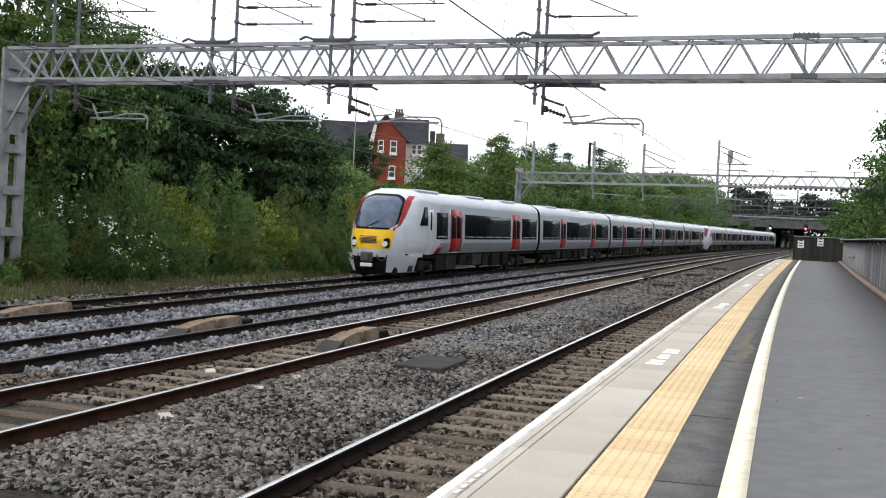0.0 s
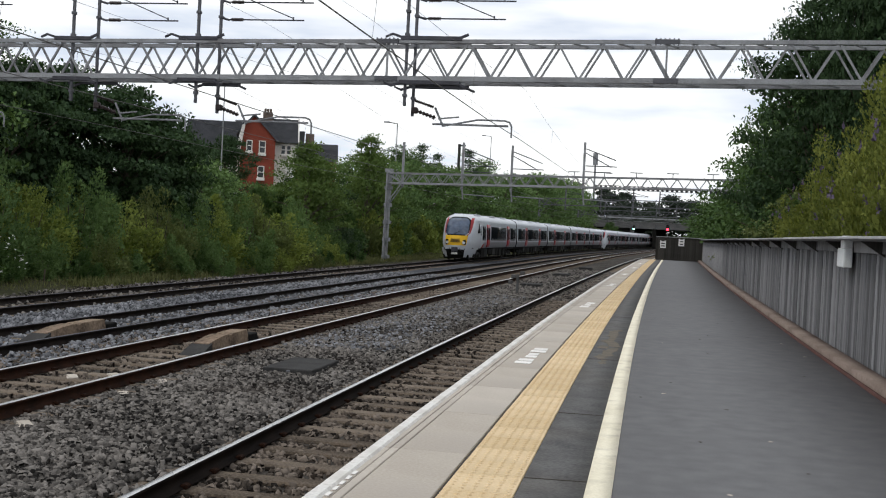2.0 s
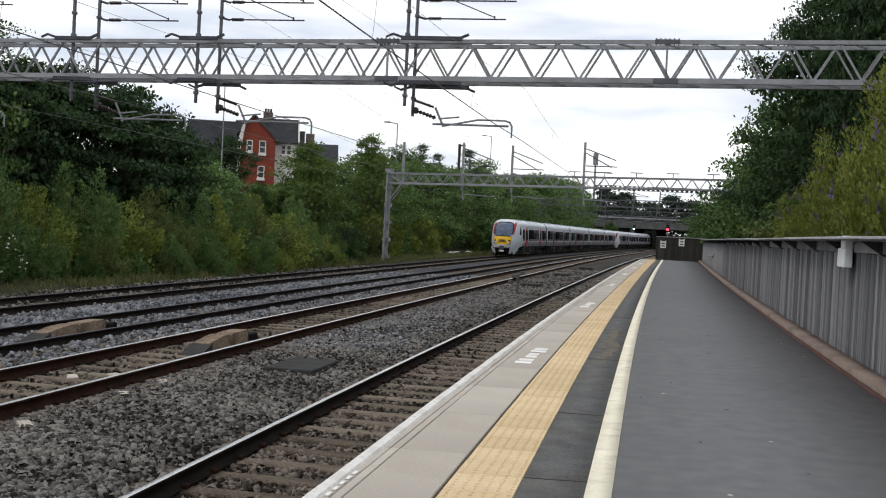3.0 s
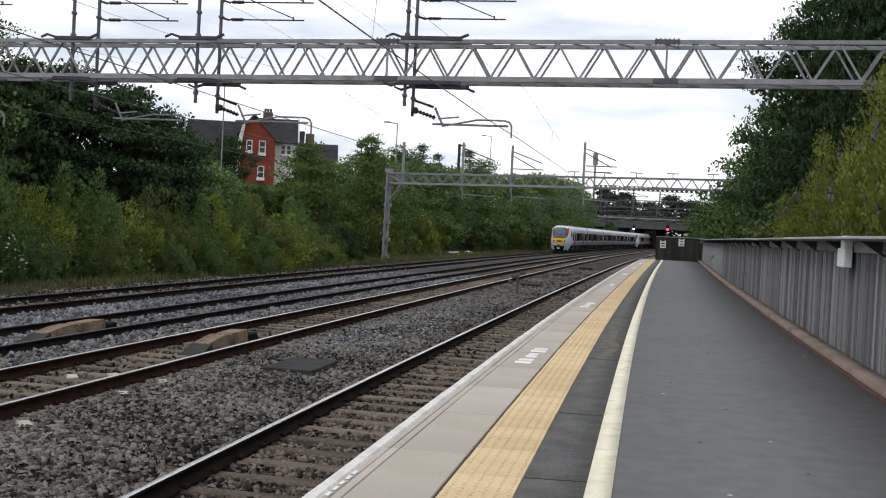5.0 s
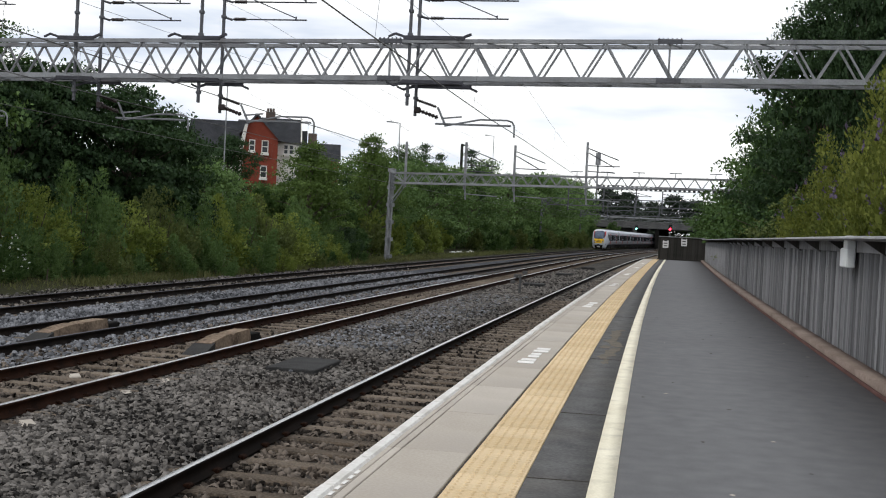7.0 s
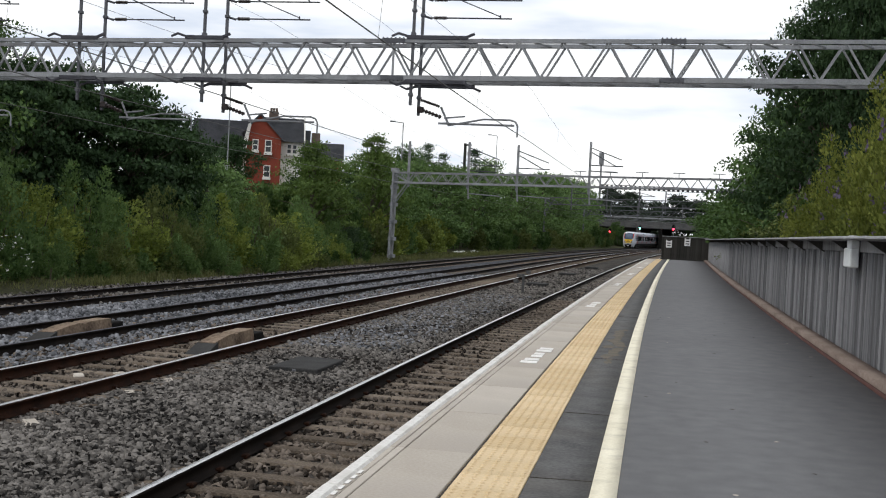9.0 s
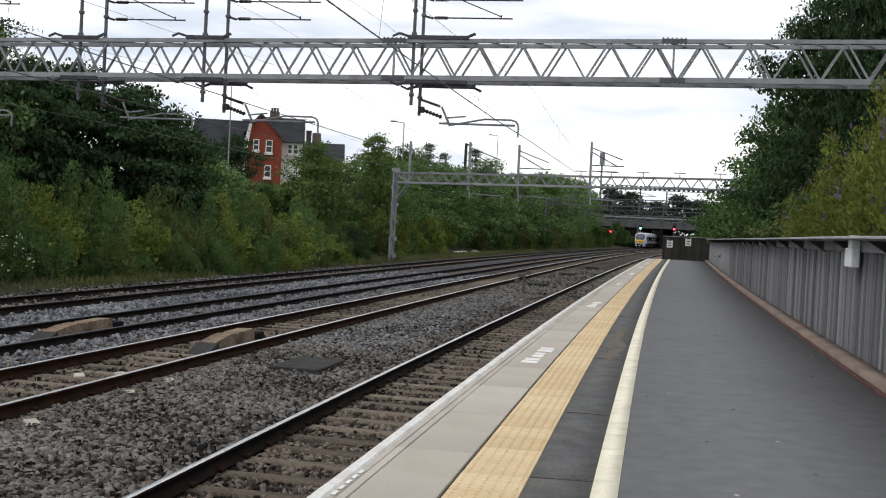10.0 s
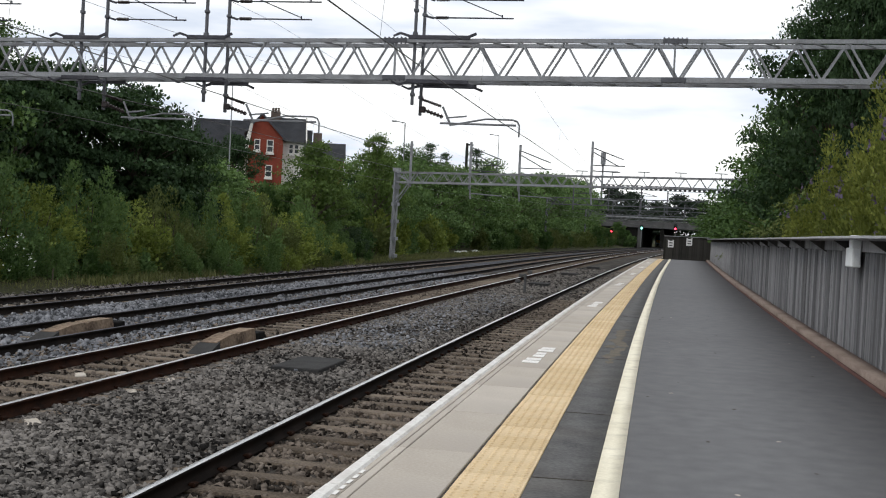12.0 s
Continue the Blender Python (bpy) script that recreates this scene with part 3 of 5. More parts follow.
    box(b, -0.05, 3.0, -0.03, 0.03, 0.0, 1.5)
    part("backing", b, "timberdark", ef).matrix_basis = on_course(77.6, -0.62, 0)
    for i in range(22):
        b = B()
        box(b, -0.064, 0.064, -0.014, 0.014, 0.02, 1.52 + 0.02 * (i % 3))
        part("board", b, "timberdark", ef).matrix_basis = on_course(77.55, -0.58 + i * 0.138, 0)
    b = B()
    box(b, -0.05, 3.0, -0.09, 0.07, 1.53, 1.57)
    part("top_rail", b, "cap", ef).matrix_basis = on_course(77.55, -0.62, 0)
    for o, w, h, z in ((-0.2, 0.38, 0.5, 1.05), (1.0, 0.38, 0.5, 1.22)):
        sg = thing("warning_sign", "small white warning notice fixed to the end fence", "sign", "platform end signs", m=on_course(77.5, o, z))
        b = B()
        box(b, -w / 2, w / 2, -0.012, 0.012, -h / 2, h / 2, bevel=0.004)
        part("plate", b, "sign", sg)
        for j in range(3):
            b = B()
            box(b, -w * 0.3, w * 0.3, -0.018, -0.012, -h * 0.3 + j * 0.17, -h * 0.3 + j * 0.17 + 0.07)
            part("writing_bar", b, "ink", sg)
    # grey box on the fence
    fb = thing("junction_box", "pale grey plastic junction box on the fence", "electrical box", m=on_course(14.2, 2.36, 0))
    b = B()
    box(b, -0.10, 0.0, -0.24, 0.26, 1.12, 1.35, bevel=0.012)
    part("lower_case", b, "plastic", fb)
    b = B()
    box(b, -0.104, 0.0, -0.24, 0.02, 1.335, 1.495, bevel=0.012)
    part("upper_case", b, "plastic", fb)
    b = B()
    box(b, -0.08, 0.0, 0.03, 0.24, 1.37, 1.46, bevel=0.01)
    part("lock", b, "black", fb)


build_fence()


# ---- overhead line portals ----
def portal(y, left, right, z0, z1, tilt, depth, step, name_label, leg_w, first=None, metal="steel"):
    """A lattice beam on two lattice-braced legs across all the tracks."""
    g = thing("overhead_line_gantry", name_label, "gantry", "overhead line gantries", m=on_course(y, 0, 0))
    zt = lambda o: tilt * (o + 10)
    first = left if first is None else first
    for nm, z, hh in (("bottom_chord", z0, 0.13), ("top_chord", z1, 0.10)):
        for d in (-depth / 2, depth / 2):
            b = B()
            bar(b, (left, d, z + zt(left)), (right, d, z + zt(right)), 0.10, hh)
            part(nm, b, metal, g)
    n = int((right - left) / step)
    for d in (-depth / 2, depth / 2):
        for i in range(n):
            a = first + i * step
            m = a + step / 2
            for p, q in (((a, z0), (m, z1)), ((m, z1), (a + step, z0))):
                b = B()
                bar(b, (p[0], d, p[1] + zt(p[0])), (q[0], d, q[1] + zt(q[0])), 0.05, 0.05)
                part("lattice_bar", b, metal, g)
    for i in range(n):
        a = left + i * step
        for z in (z0, z1):
            b = B()
            bar(b, (a, -depth / 2, z + zt(a)), (a + step * (0.5 if z == z1 else 1), depth / 2, z + zt(a)), 0.05, 0.03)
            part("cross_bar", b, metal, g)
    for x, inward in ((left, 1), (right, -1)):
        leg = thing("leg", "", "")
        leg.parent = g
        for d in (-depth / 2, depth / 2):
            b = B()
            bar(b, (x - inward * 0.08, d, -1.6), (x, d, z1 + zt(x)), leg_w, 0.10)
            part("leg_post", b, metal, leg)
        for i in range(6):
            z = -1.0 + i * 1.25
            b = B()
            box(b, x - leg_w * 0.42, x + leg_w * 0.42, -depth / 2, depth / 2, z, z + 0.26)
            part("batten_plate", b, metal, leg)
        b = B()
        box(b, x - 0.03, x + 0.03, -depth / 2, depth / 2, z0 - 1.6 + zt(x), z1 - 0.05 + zt(x))
        part("web_plate", b, metal, leg)
        for d in (-depth / 2, depth / 2):
            b = B()
            bar(b, (x, d, z0 - 1.5 + zt(x)), (x + inward * 1.5, d, z1 + zt(x)), 0.08, 0.08)
            part("knee_brace", b, metal, leg)
            b = B()
            bar(b, (x + inward * 1.1, d, z0 + zt(x)), (x, d, z1 - 0.1 + zt(x)), 0.07, 0.07)
            part("knee_brace", b, metal, leg)
    return g


def bobbin(bm, a, b, r, n=7):
    """A ribbed insulator between a and b."""
    a, b = Vector(a), Vector(b)
    rod(bm, a, b, r * 0.5, 8)
    for i in range(n):
        p, q = a.lerp(b, (i + 0.25) / n), a.lerp(b, (i + 0.7) / n)
        rod(bm, p, q, r, 8)


def hanger(y, off, zb, zt, arm_reach, gap, group, mast_top=9.2, reach=(0.5, 0.6)):
    """A pair of drop tubes on the beam with feeder arms above it and a registration arm below."""
    h = thing("catenary_hanger", "dark steel drop tubes with insulators and registration arm", "overhead line support", group, m=on_course(y, off, 0))
    for dx, d, lo in ((0.0, -0.32, zb - 0.62), (gap, 0.32, zb - 0.82)):
        b = B()
        box(b, dx - 0.037, dx + 0.037, d - 0.037, d + 0.037, lo, mast_top, bevel=0.008)
        for z in (zb - 0.35, zt + 0.12, zt + 0.72):
            box(b, dx - 0.06, dx + 0.06, d - 0.06, d + 0.06, z - 0.04, z + 0.04, bevel=0.01)
        part("drop_tube", b, "steelmid", h)
    for d, lean in ((-0.41, 0.0), (0.41, gap)):
        for z, way in ((zb - 0.02, -1), (zt + 0.02, 1)):
            b = B()
            x0, x1 = lean - reach[0], lean + reach[1]
            box(b, x0, x1, d - 0.045, d + 0.045, z - 0.055, z + 0.055, bevel=0.012)
            bar(b, (x0 + 0.1, d, z), (x0 - 0.22, d, z + way * 0.10), 0.07, 0.06)
            bar(b, (x0 - 0.22, d, z + way * 0.10), (x0 - 0.40, d, z + way * 0.02), 0.05, 0.05)
            bar(b, (x1 - 0.1, d, z), (x1 + 0.16, d, z + way * 0.11), 0.07, 0.06)
            part("clamp_beam", b, "steeldark", h)
    for z, r in ((zt + 0.66, 2.35), (zt + 1.13, 2.6)):
        b = B()
        rod(b, (gap, 0.32, z + 0.05), (gap + 0.25, 0.32, z - 0.02), 0.03)
        rod(b, (gap + 0.25, 0.32, z), (gap + r, 0.32, z), 0.02)
        rod(b, (gap + r - 0.3, 0.32, z), (gap + r - 0.3, 0.32, z + 0.09), 0.02)
        rod(b, (gap + r - 0.3, 0.32, z + 0.05), (gap + 0.6, 0.32, z + 0.62), 0.014)
        part("feeder_arm", b, "steeldark", h)
        b = B()
        bobbin(b, (gap + 0.30, 0.32, z), (gap + 0.64, 0.32, z), 0.048, 9)
        part("insulator", b, "insulator", h)
    if arm_reach:
        b = B()
        bobbin(b, (gap + 0.05, 0.32, zb - 0.40), (gap + 0.56, 0.32, zb - 0.56), 0.042, 11)
        part("insulator", b, "insulator", h)
        b = B()
        bobbin(b, (gap + 0.08, 0.32, zb - 0.66), (gap + 0.62, 0.32, zb - 0.84), 0.055, 6)
        box(b, gap - 0.03, gap + 0.14, 0.24, 0.40, zb - 0.74, zb - 0.58, bevel=0.02)
        part("insulator", b, "insulator", h)
        b = B()
        rod(b, (gap + 0.6, 0.32, zb - 0.57), (gap + 0.8, 0.32, zb - 0.98), 0.03)
        rod(b, (gap + 0.7, 0.32, zb - 0.86), (gap + 1.25, 0.32, zb - 0.80), 0.022)
        rod(b, (gap + 0.55, 0.32, zb - 1.0), (gap + arm_reach, 0.32, zb - 1.0), 0.028)
        for p, q in (((0.8, -1.05), (1.75, -0.86)), ((1.75, -0.86), (arm_reach - 0.1, -0.86)), ((arm_reach - 0.1, -0.86), (arm_reach + 0.03, -0.90)), ((arm_reach + 0.03, -0.90), (arm_reach + 0.09, -1.01)), ((arm_reach + 0.09, -1.01), (arm_reach + 0.09, -1.30))):
            rod(b, (gap + p[0], 0.32, zb + p[1]), (gap + q[0], 0.32, zb + q[1]), 0.024)
        part("registration_arm", b, "steel", h)
    return h


portal_near = portal(28.9, -22.63, 9.4, 5.09, 6.04, 0.0145, 0.78, 1.121, "galvanised steel lattice gantry spanning the tracks and platform", 0.40, first=-22.26)
for o in (-7.0, 0.05):
    for z, low in ((5.09 + 0.0145 * (o + 10), 1), (6.04 + 0.0145 * (o + 10), 0)):
        b = B()
        box(b, o - 0.30, o + 0.30, -0.46, -0.44, z - 0.06, z + 0.06)
        for k in range(6):
            box(b, o - 0.27 + k * 0.108 - 0.016, o - 0.27 + k * 0.108 + 0.016, -0.475, -0.43, z - 0.085, z + (0.0 if low else 0.085))
        part("splice_plate", b, "steelmid", portal_near)
    b = B()
    bar(b, (o, -0.39, 5.09 + 0.0145 * (o + 10)), (o, -0.39, 6.04 + 0.0145 * (o + 10)), 0.05, 0.05)
    part("lattice_bar", b, "steel", portal_near)
hanger(28.9, -21.10, 4.90, 5.92, 2.4, 0.38, "near gantry hangers")
hanger(28.9, -15.85, 4.95, 6.0, 2.6, 0.39, "near gantry hangers")
hanger(28.9, -12.23, 4.99, 6.06, 2.6, 0.36, "near gantry hangers")
hanger(28.9, -6.51, 5.07, 6.16, 2.55, 0.08, "near gantry hangers", reach=(0.15, 1.45))
portal(80.3, -20.0, 9.0, 4.66, 5.38, 0.018, 0.8, 1.0, "galvanised steel lattice gantry beyond the platform end", 0.5)
for o, top in ((-19.0, 7.5), (-14.6, 7.6), (-11.05, 7.5), (-5.95, 7.9)):
    hg = thing("catenary_mast", "slender steel mast with feeder arms on the gantry", "overhead line support", "far gantry masts", m=on_course(80.3, o, 0))
    b = B()
    box(b, -0.08, 0.08, -0.08, 0.08, 4.2, top)
    part("mast", b, "steel", hg)
    if o > -18:
        for z, dz, r in ((top - 0.45, -0.75, 2.2), (top - 0.75, -0.95, 1.9), (top - 1.65, 0.0, 2.3), (top - 2.05, -0.05, 2.0)):
            b = B()
            rod(b, (0.1, 0, z), (r, 0, z + dz), 0.035)
            part("feeder_arm", b, "steeldark", hg)
        b = B()
        rod(b, (0.1, 0, 3.9), (2.4, 0, 3.8), 0.04)
        part("registration_arm", b, "steel", hg)
        b = B()
        rod(b, (0, 0, 4.6), (0.1, 0, 3.5), 0.06)
        part("drop_tube", b, "steel", hg)
for i, o in enumerate((-6.6, -4.5, -2.3, 0.2, 2.9)):
    tb = thing("beam_bracket", "small steel T bracket on top of the gantry", "bracket", "gantry brackets", m=on_course(80.3, o, 5.4 + 0.018 * (o + 10)))
    b = B()
    box(b, -0.03, 0.03, -0.03, 0.03, 0.0, 0.32)
    box(b, -0.42, 0.42, -0.05, 0.05, 0.32, 0.38)
    part("bracket_body", b, "steel", tb)
# the distant gantries' darker steel puts the grey-blue haze into the colour
for y, l, r, z0 in ((178, -22.6, 6.0, 6.1), (236, -24, 6, 5.9)):
    portal(y, l, r, z0, z0 + 1.05, 0.012, 0.9, 2.2, "distant galvanised lattice gantry over the tracks", 0.45, metal="steelmid")
    for o in (-18.5, -13, -8, -4):
        hg = thing("catenary_mast", "slender steel mast with feeder arms on a distant gantry", "overhead line support", "far gantry masts", m=on_course(y, o, 0))
        b = B()
        box(b, -0.09, 0.09, -0.09, 0.09, z0 - 0.9, z0 + 2.6)
        part("mast", b, "steelmid", hg)
        for z, rr, dz in ((z0 + 2.2, 2.4, -0.5), (z0 + 1.7, 2.2, 0), (z0 - 0.8, 2.6, 0)):
            b = B()
            rod(b, (0.1, 0, z), (rr, 0, z + dz), 0.04)
            part("feeder_arm", b, "steeldark", hg)


# cable tray of small blocks under the far gantry's beam
tray = thing("cable_tray", "dark cable tray with evenly spaced blocks under the gantry beam", "cable tray", m=on_course(80.0, 0, 0.27))
b = B()
box(b, -5.2, 4.6, -0.03, 0.03, 4.64, 4.68)
part("tray_rail", b, "steeldark", tray)
b = B()
box(b, -5.2, 4.6, -0.03, 0.03, 4.36, 4.39)
part("tray_rail", b, "steeldark", tray)
for i in range(30):
    b = B()
    box(b, -0.09, 0.09, -0.06, 0.06, 4.38, 4.64, bevel=0.04)
    part("tray_block", b, "steeldark", tray).matrix_basis = pose(-5.0 + i * 0.325, 0, 0)


# ---- overhead wires, span by span ----
def wire(name, pts, r, label):
    cu = bpy.data.curves.new(name, "CURVE")
    cu.dimensions, cu.bevel_depth, cu.bevel_resolution = "3D", r, 1
    sp = cu.splines.new("POLY")
    sp.points.add(len(pts) - 1)
    for p, q in zip(sp.points, pts):
        p.co = (*q, 1)
    cu.materials.append(M["wire"])
    return tagged(new(name, cu), label, "wire", "overhead wires")


def build_wires():
    stops = [-24, 28.9, 80.3, 130, 178, 236, 290, 330]
    for i, (c, high) in enumerate(((-3.5, 3.68), (-8.6, 3.74), (-11.7, 3.80), (-15.6, 3.80))):
        con, cat = [], []
        for a, bb in zip(stops, stops[1:]):
            for k in range(10):
                u = k / 10
                y = a + (bb - a) * u
                con.append(at(y, c + 0.04 * math.cos(3.1416 * u), high))
                cat.append(at(y, c + 0.05, 5.0 - 0.75 * 4 * u * (1 - u)))
        wire("contact_wire", con, 0.009, "thin overhead contact wire above a track")
        wire("catenary_wire", cat, 0.0035, "sagging overhead catenary wire above a track")
        drop = B()
        for a, bb in zip(stops[:4], stops[1:5]):
            for k in range(1, 7):
                u = k / 7
                y = a + (bb - a) * u
                rod(drop, at(y, c, high), at(y, c + 0.05, 5.0 - 0.75 * 4 * u * (1 - u)), 0.003, 3)
        tagged(part("dropper_wires", drop, "wire"), "thin vertical dropper wires", "wire", kind="stuff")
        fe = []
        for a, bb in zip(stops, stops[1:]):
            fe += [at(a + (bb - a) * k / 10, c + 1.2, 6.6 - 1.2 * (k / 10) * (1 - k / 10)) for k in range(10)]
        if i in (1, 2):
            wire("feeder_wire", fe, 0.004, "sagging feeder wire along the gantries")


build_wires()


# ---- road bridge far along the line ----
def build_bridge():
    br = thing("road_bridge", "grey concrete road bridge over the tracks in the distance", "bridge", kind="structure", m=on_course(297, 0, 0))
    for nm, x0, x1, y0, y1, z0, z1, mat in (("girder", -45, 16, 0, 32, 3.95, 5.6, "concrete"), ("parapet", -45, 16, -0.15, 0.15, 6.35, 6.75, "steel"),
                                          ("pier", -19.3, -18.4, 0.2, 31, -1.5, 3.95, "concrete"), ("abutment", -48, -19.32, 0.6, 31, -1.5, 3.95, "darkwall"),
                                          ("abutment", -0.6, 22, 0.3, 31, -1.5, 3.95, "darkwall"), ("pier", -13.6, -12.6, 0.6, 31, -1.5, 3.95, "darkwall")):
        b = B()
        box(b, x0, x1, y0, y1, z0, z1, bevel=0.05)
        part(nm, b, mat, br)
    for i in range(16):
        b = B()
        box(b, -45 + i * 3.9, -44.8 + i * 3.9, -0.25, 0.0, 5.3, 6.8)
        part("parapet_post", b, "concrete", br)
    b = B()
    for z in (5.75, 6.1):
        rod(b, (-45, 0, z), (16, 0, z), 0.05)
    part("handrail", b, "steel", br)


build_bridge()


def signal(y, off, z, mat, label, head=0.55):
    s = thing("railway_signal", label, "railway signal", "railway signals", m=on_course(y, off, 0))
    b = B()
    rod(b, (0, 0.15, -1.5), (0, 0.15, z), 0.08, 8)
    part("post", b, "steel", s)
    b = B()
    box(b, -head * 0.6, head * 0.6, 0.0, 0.2, z - head, z + head * 1.6, bevel=0.08)
    part("backboard", b, "black", s)
    b = B()
    g = bmesh.ops.create_uvsphere(b, u_segments=12, v_segments=8, radius=head * 0.40)
    part("lens", b, mat, s, smooth=True)
    b = B()
    rod(b, (0, 0, head * 0.42), (0, -0.3, head * 0.42), head * 0.42, 10)
    part("hood", b, "black", s).matrix_basis = pose(0, 0.05, head * 0.35)
    for ch in s.children:
        if ch.name.startswith("lens"):
            ch.matrix_basis = pose(0, -0.12, z)
        if ch.name.startswith("hood"):
            ch.matrix_basis = pose(0, -0.02, z + head * 0.32)
    return s


signal(291, -17.7, 3.75, "greenlight", "colour light signal showing green under the bridge")
signal(291, -9.3, 4.0, "redlight", "colour light signal showing red beside the bridge", 0.7)
signal(284, -24.3, 2.55, "redlight", "colour light signal showing red beside the far bank", 0.5)


# ---- lineside equipment ----
def equipment_ramp(y, off, z, length):
    r = thing("track_ramp", "rust-brown metal ramp between the rails with a sloped grey end", "trackside equipment", "ramps between the rails", m=on_course(y, off, z))
    b = B()
    prof = ((-length / 2 + 0.35, 0.17), (-length / 2 + 0.9, 0.25), (-0.1, 0.265), (0.0, 0.235), (0.1, 0.27), (length / 2 - 0.5, 0.28), (length / 2 - 0.45, 0.15))
    rows = []
    for yy, h in prof:
        j = 0.02 * math.sin(yy * 7)
        rows.append([b.verts.new((-0.18 + j, yy, 0)), b.verts.new((-0.17 + j, yy, h)), b.verts.new((0.15 + j, yy, h + 0.01)), b.verts.new((0.17 + j, yy, 0))])
    for p, q in zip(rows, rows[1:]):
        for i in range(3):
            b.faces.new((p[i], p[i + 1], q[i + 1], q[i]))
    b.faces.new(rows[0][::-1])
    b.faces.new(rows[-1])
    bmesh.ops.recalc_face_normals(b, faces=b.faces)
    part("ramp_body", b, "board", r)
    b = B()
    v8 = [b.verts.new(p) for p in ((-0.2, -length / 2 - 0.2, 0), (0.19, -length / 2 - 0.2, 0), (0.18, -length / 2 + 0.4, 0.18), (-0.19, -length / 2 + 0.4, 0.18), (-0.2, -length / 2 + 0.4, 0), (0.19, -length / 2 + 0.4, 0))]
    for q in ((0, 1, 2, 3), (0, 3, 4), (1, 5, 2), (2, 5, 4, 3), (0, 4, 5, 1)):
        b.faces.new([v8[i] for i in q])
    part("ramp_end", b, "slab", r, "grey sloped end plate")
    b = B()
    box(b, -0.15, 0.15, length / 2 - 0.45, length / 2 + 0.1, 0.0, 0.19, bevel=0.02)
    part("end_block", b, "black", r)


equipment_ramp(20.0, -7.72, -1.07, 2.7)
equipment_ramp(20.6, -11.1, -1.14, 3.0)
equipment_ramp(20.5, -15.2, -1.14, 3.0)
sl = thing("cover_slab", "dark grey slab cover lying on the ballast", "cover", m=on_course(17.75, -5.42, -1.05))
b = B()
box(b, -0.42, 0.38, -0.8, 0.75, 0.0, 0.10, bevel=0.015)
part("slab", b, "slab", sl)
b = B()
box(b, -0.03, 0.03, -0.825, -0.79, 0.04, 0.08, bevel=0.01)
part("lifting_lug", b, "steelmid", sl)
for y, o in ((50.8, -5.6), (66, -5.7), (82, -5.6)):
    sl = thing("cover_slab", "dark low cover on the ballast beside the track", "cover", "ballast covers", m=on_course(y, o, -1.06))
    b = B()
    box(b, -0.45, 0.45, -0.6, 0.6, 0.0, 0.16, bevel=0.02)
    part("slab", b, "slab", sl)
sp = thing("marker_post", "short weathered lineside post with small light heads", "lineside post", m=on_course(43.3, -5.25, -1.05))
b = B()
box(b, -0.05, 0.05, -0.05, 0.05, 0, 0.8, bevel=0.008)
part("post", b, "concrete", sp)
for x, z in ((-0.16, 0.72), (0.17, 0.86), (-0.27, 0.5)):
    b = B()
    box(b, x - 0.09, x + 0.09, -0.08, 0.08, z - 0.07, z + 0.07, bevel=0.02)
    part("light_head", b, "concrete", sp)

for y, o, w in ((15.2, -8.1, 0.16), (15.6, -7.6, 0.2), (14.1, -6.75, 0.15), (15.4, -6.8, 0.14), (11.6, -6.7, 0.17)):
    bp = thing("broken_slab", "pale broken piece of concrete lying on the ballast", "rubble", "pale broken pieces", m=on_course(y, o, -1.075, 40 * w * 7))
    b = B()
    box(b, -w * 0.5, w * 0.5, -w, w, -0.03, 0.035, bevel=0.015)
    for v in b.verts:
        v.co.x += 0.25 * v.co.y * math.sin(9 * w + v.co.z * 30)
    part("piece", b, "paver", bp)

st = thing("wooden_stake", "short pale wooden stake at the foot of the bank", "stake", m=on_course(36.2, -20.9, -1.3))
b = B()
rod(b, (0, 0, 0), (0.03, 0, 0.55), 0.03, 6)
part("stake_body", b, "sleeper", st)
pp = thing("thin_pole", "thin pale pole rising behind the bushes", "pole", m=on_course(66.5, -27.2, 0))
b = B()
rod(b, (0, 0, -1.2), (0, 0, 9.6), 0.05, 8, 0.035)
part("pole_body", b, "steel", pp)


# ---- the train: two five-car units ----
CAR = 23.3
SIDE, CANT, ROOF, SOLE = 1.36, 3.02, 3.55, 0.98


def section(k=9):
    """Half the outline of a car body, from the sole to the roof's crown."""
    pts = [(SIDE - 0.10, SOLE), (SIDE - 0.02, SOLE + 0.25), (SIDE, 1.5), (SIDE - 0.03, 2.5), (SIDE - 0.09, CANT)]
    for i in range(1, k):
        a = i / (k - 1) * math.pi / 2
        pts.append(((SIDE - 0.09) * math.cos(a) ** 0.8 if i < k - 1 else 0.0, CANT + (ROOF - CANT) * math.sin(a)))
    return pts


def wide(z):
    h = section()
    return float(np.interp(z, [p[1] for p in h], [p[0] for p in h]))


def shell(parent, y0, y1, name, mat, za, zb, proud=0.0):
    """A band of the body's skin between two heights, on both sides, or over the roof when zb is the crown."""
    zs = sorted({za, zb, *[p[1] for p in section() if za < p[1] < zb]})
    right = [(wide(z) + proud, z) for z in zs]
    if zb >= ROOF:
        prof = right + [(-x, z) for x, z in right[::-1][1:]]
        groups = [prof]
    else:
        groups = [right, [(-x, z) for x, z in right]]
    for prof in groups:
        v = [(x, y, z) for y in (y0, y1) for x, z in prof]
        k = len(prof)
        f = [(i, i + 1, k + i + 1, k + i) for i in range(k - 1)]
        arrays(name, v, f, mat, parent, smooth=True)


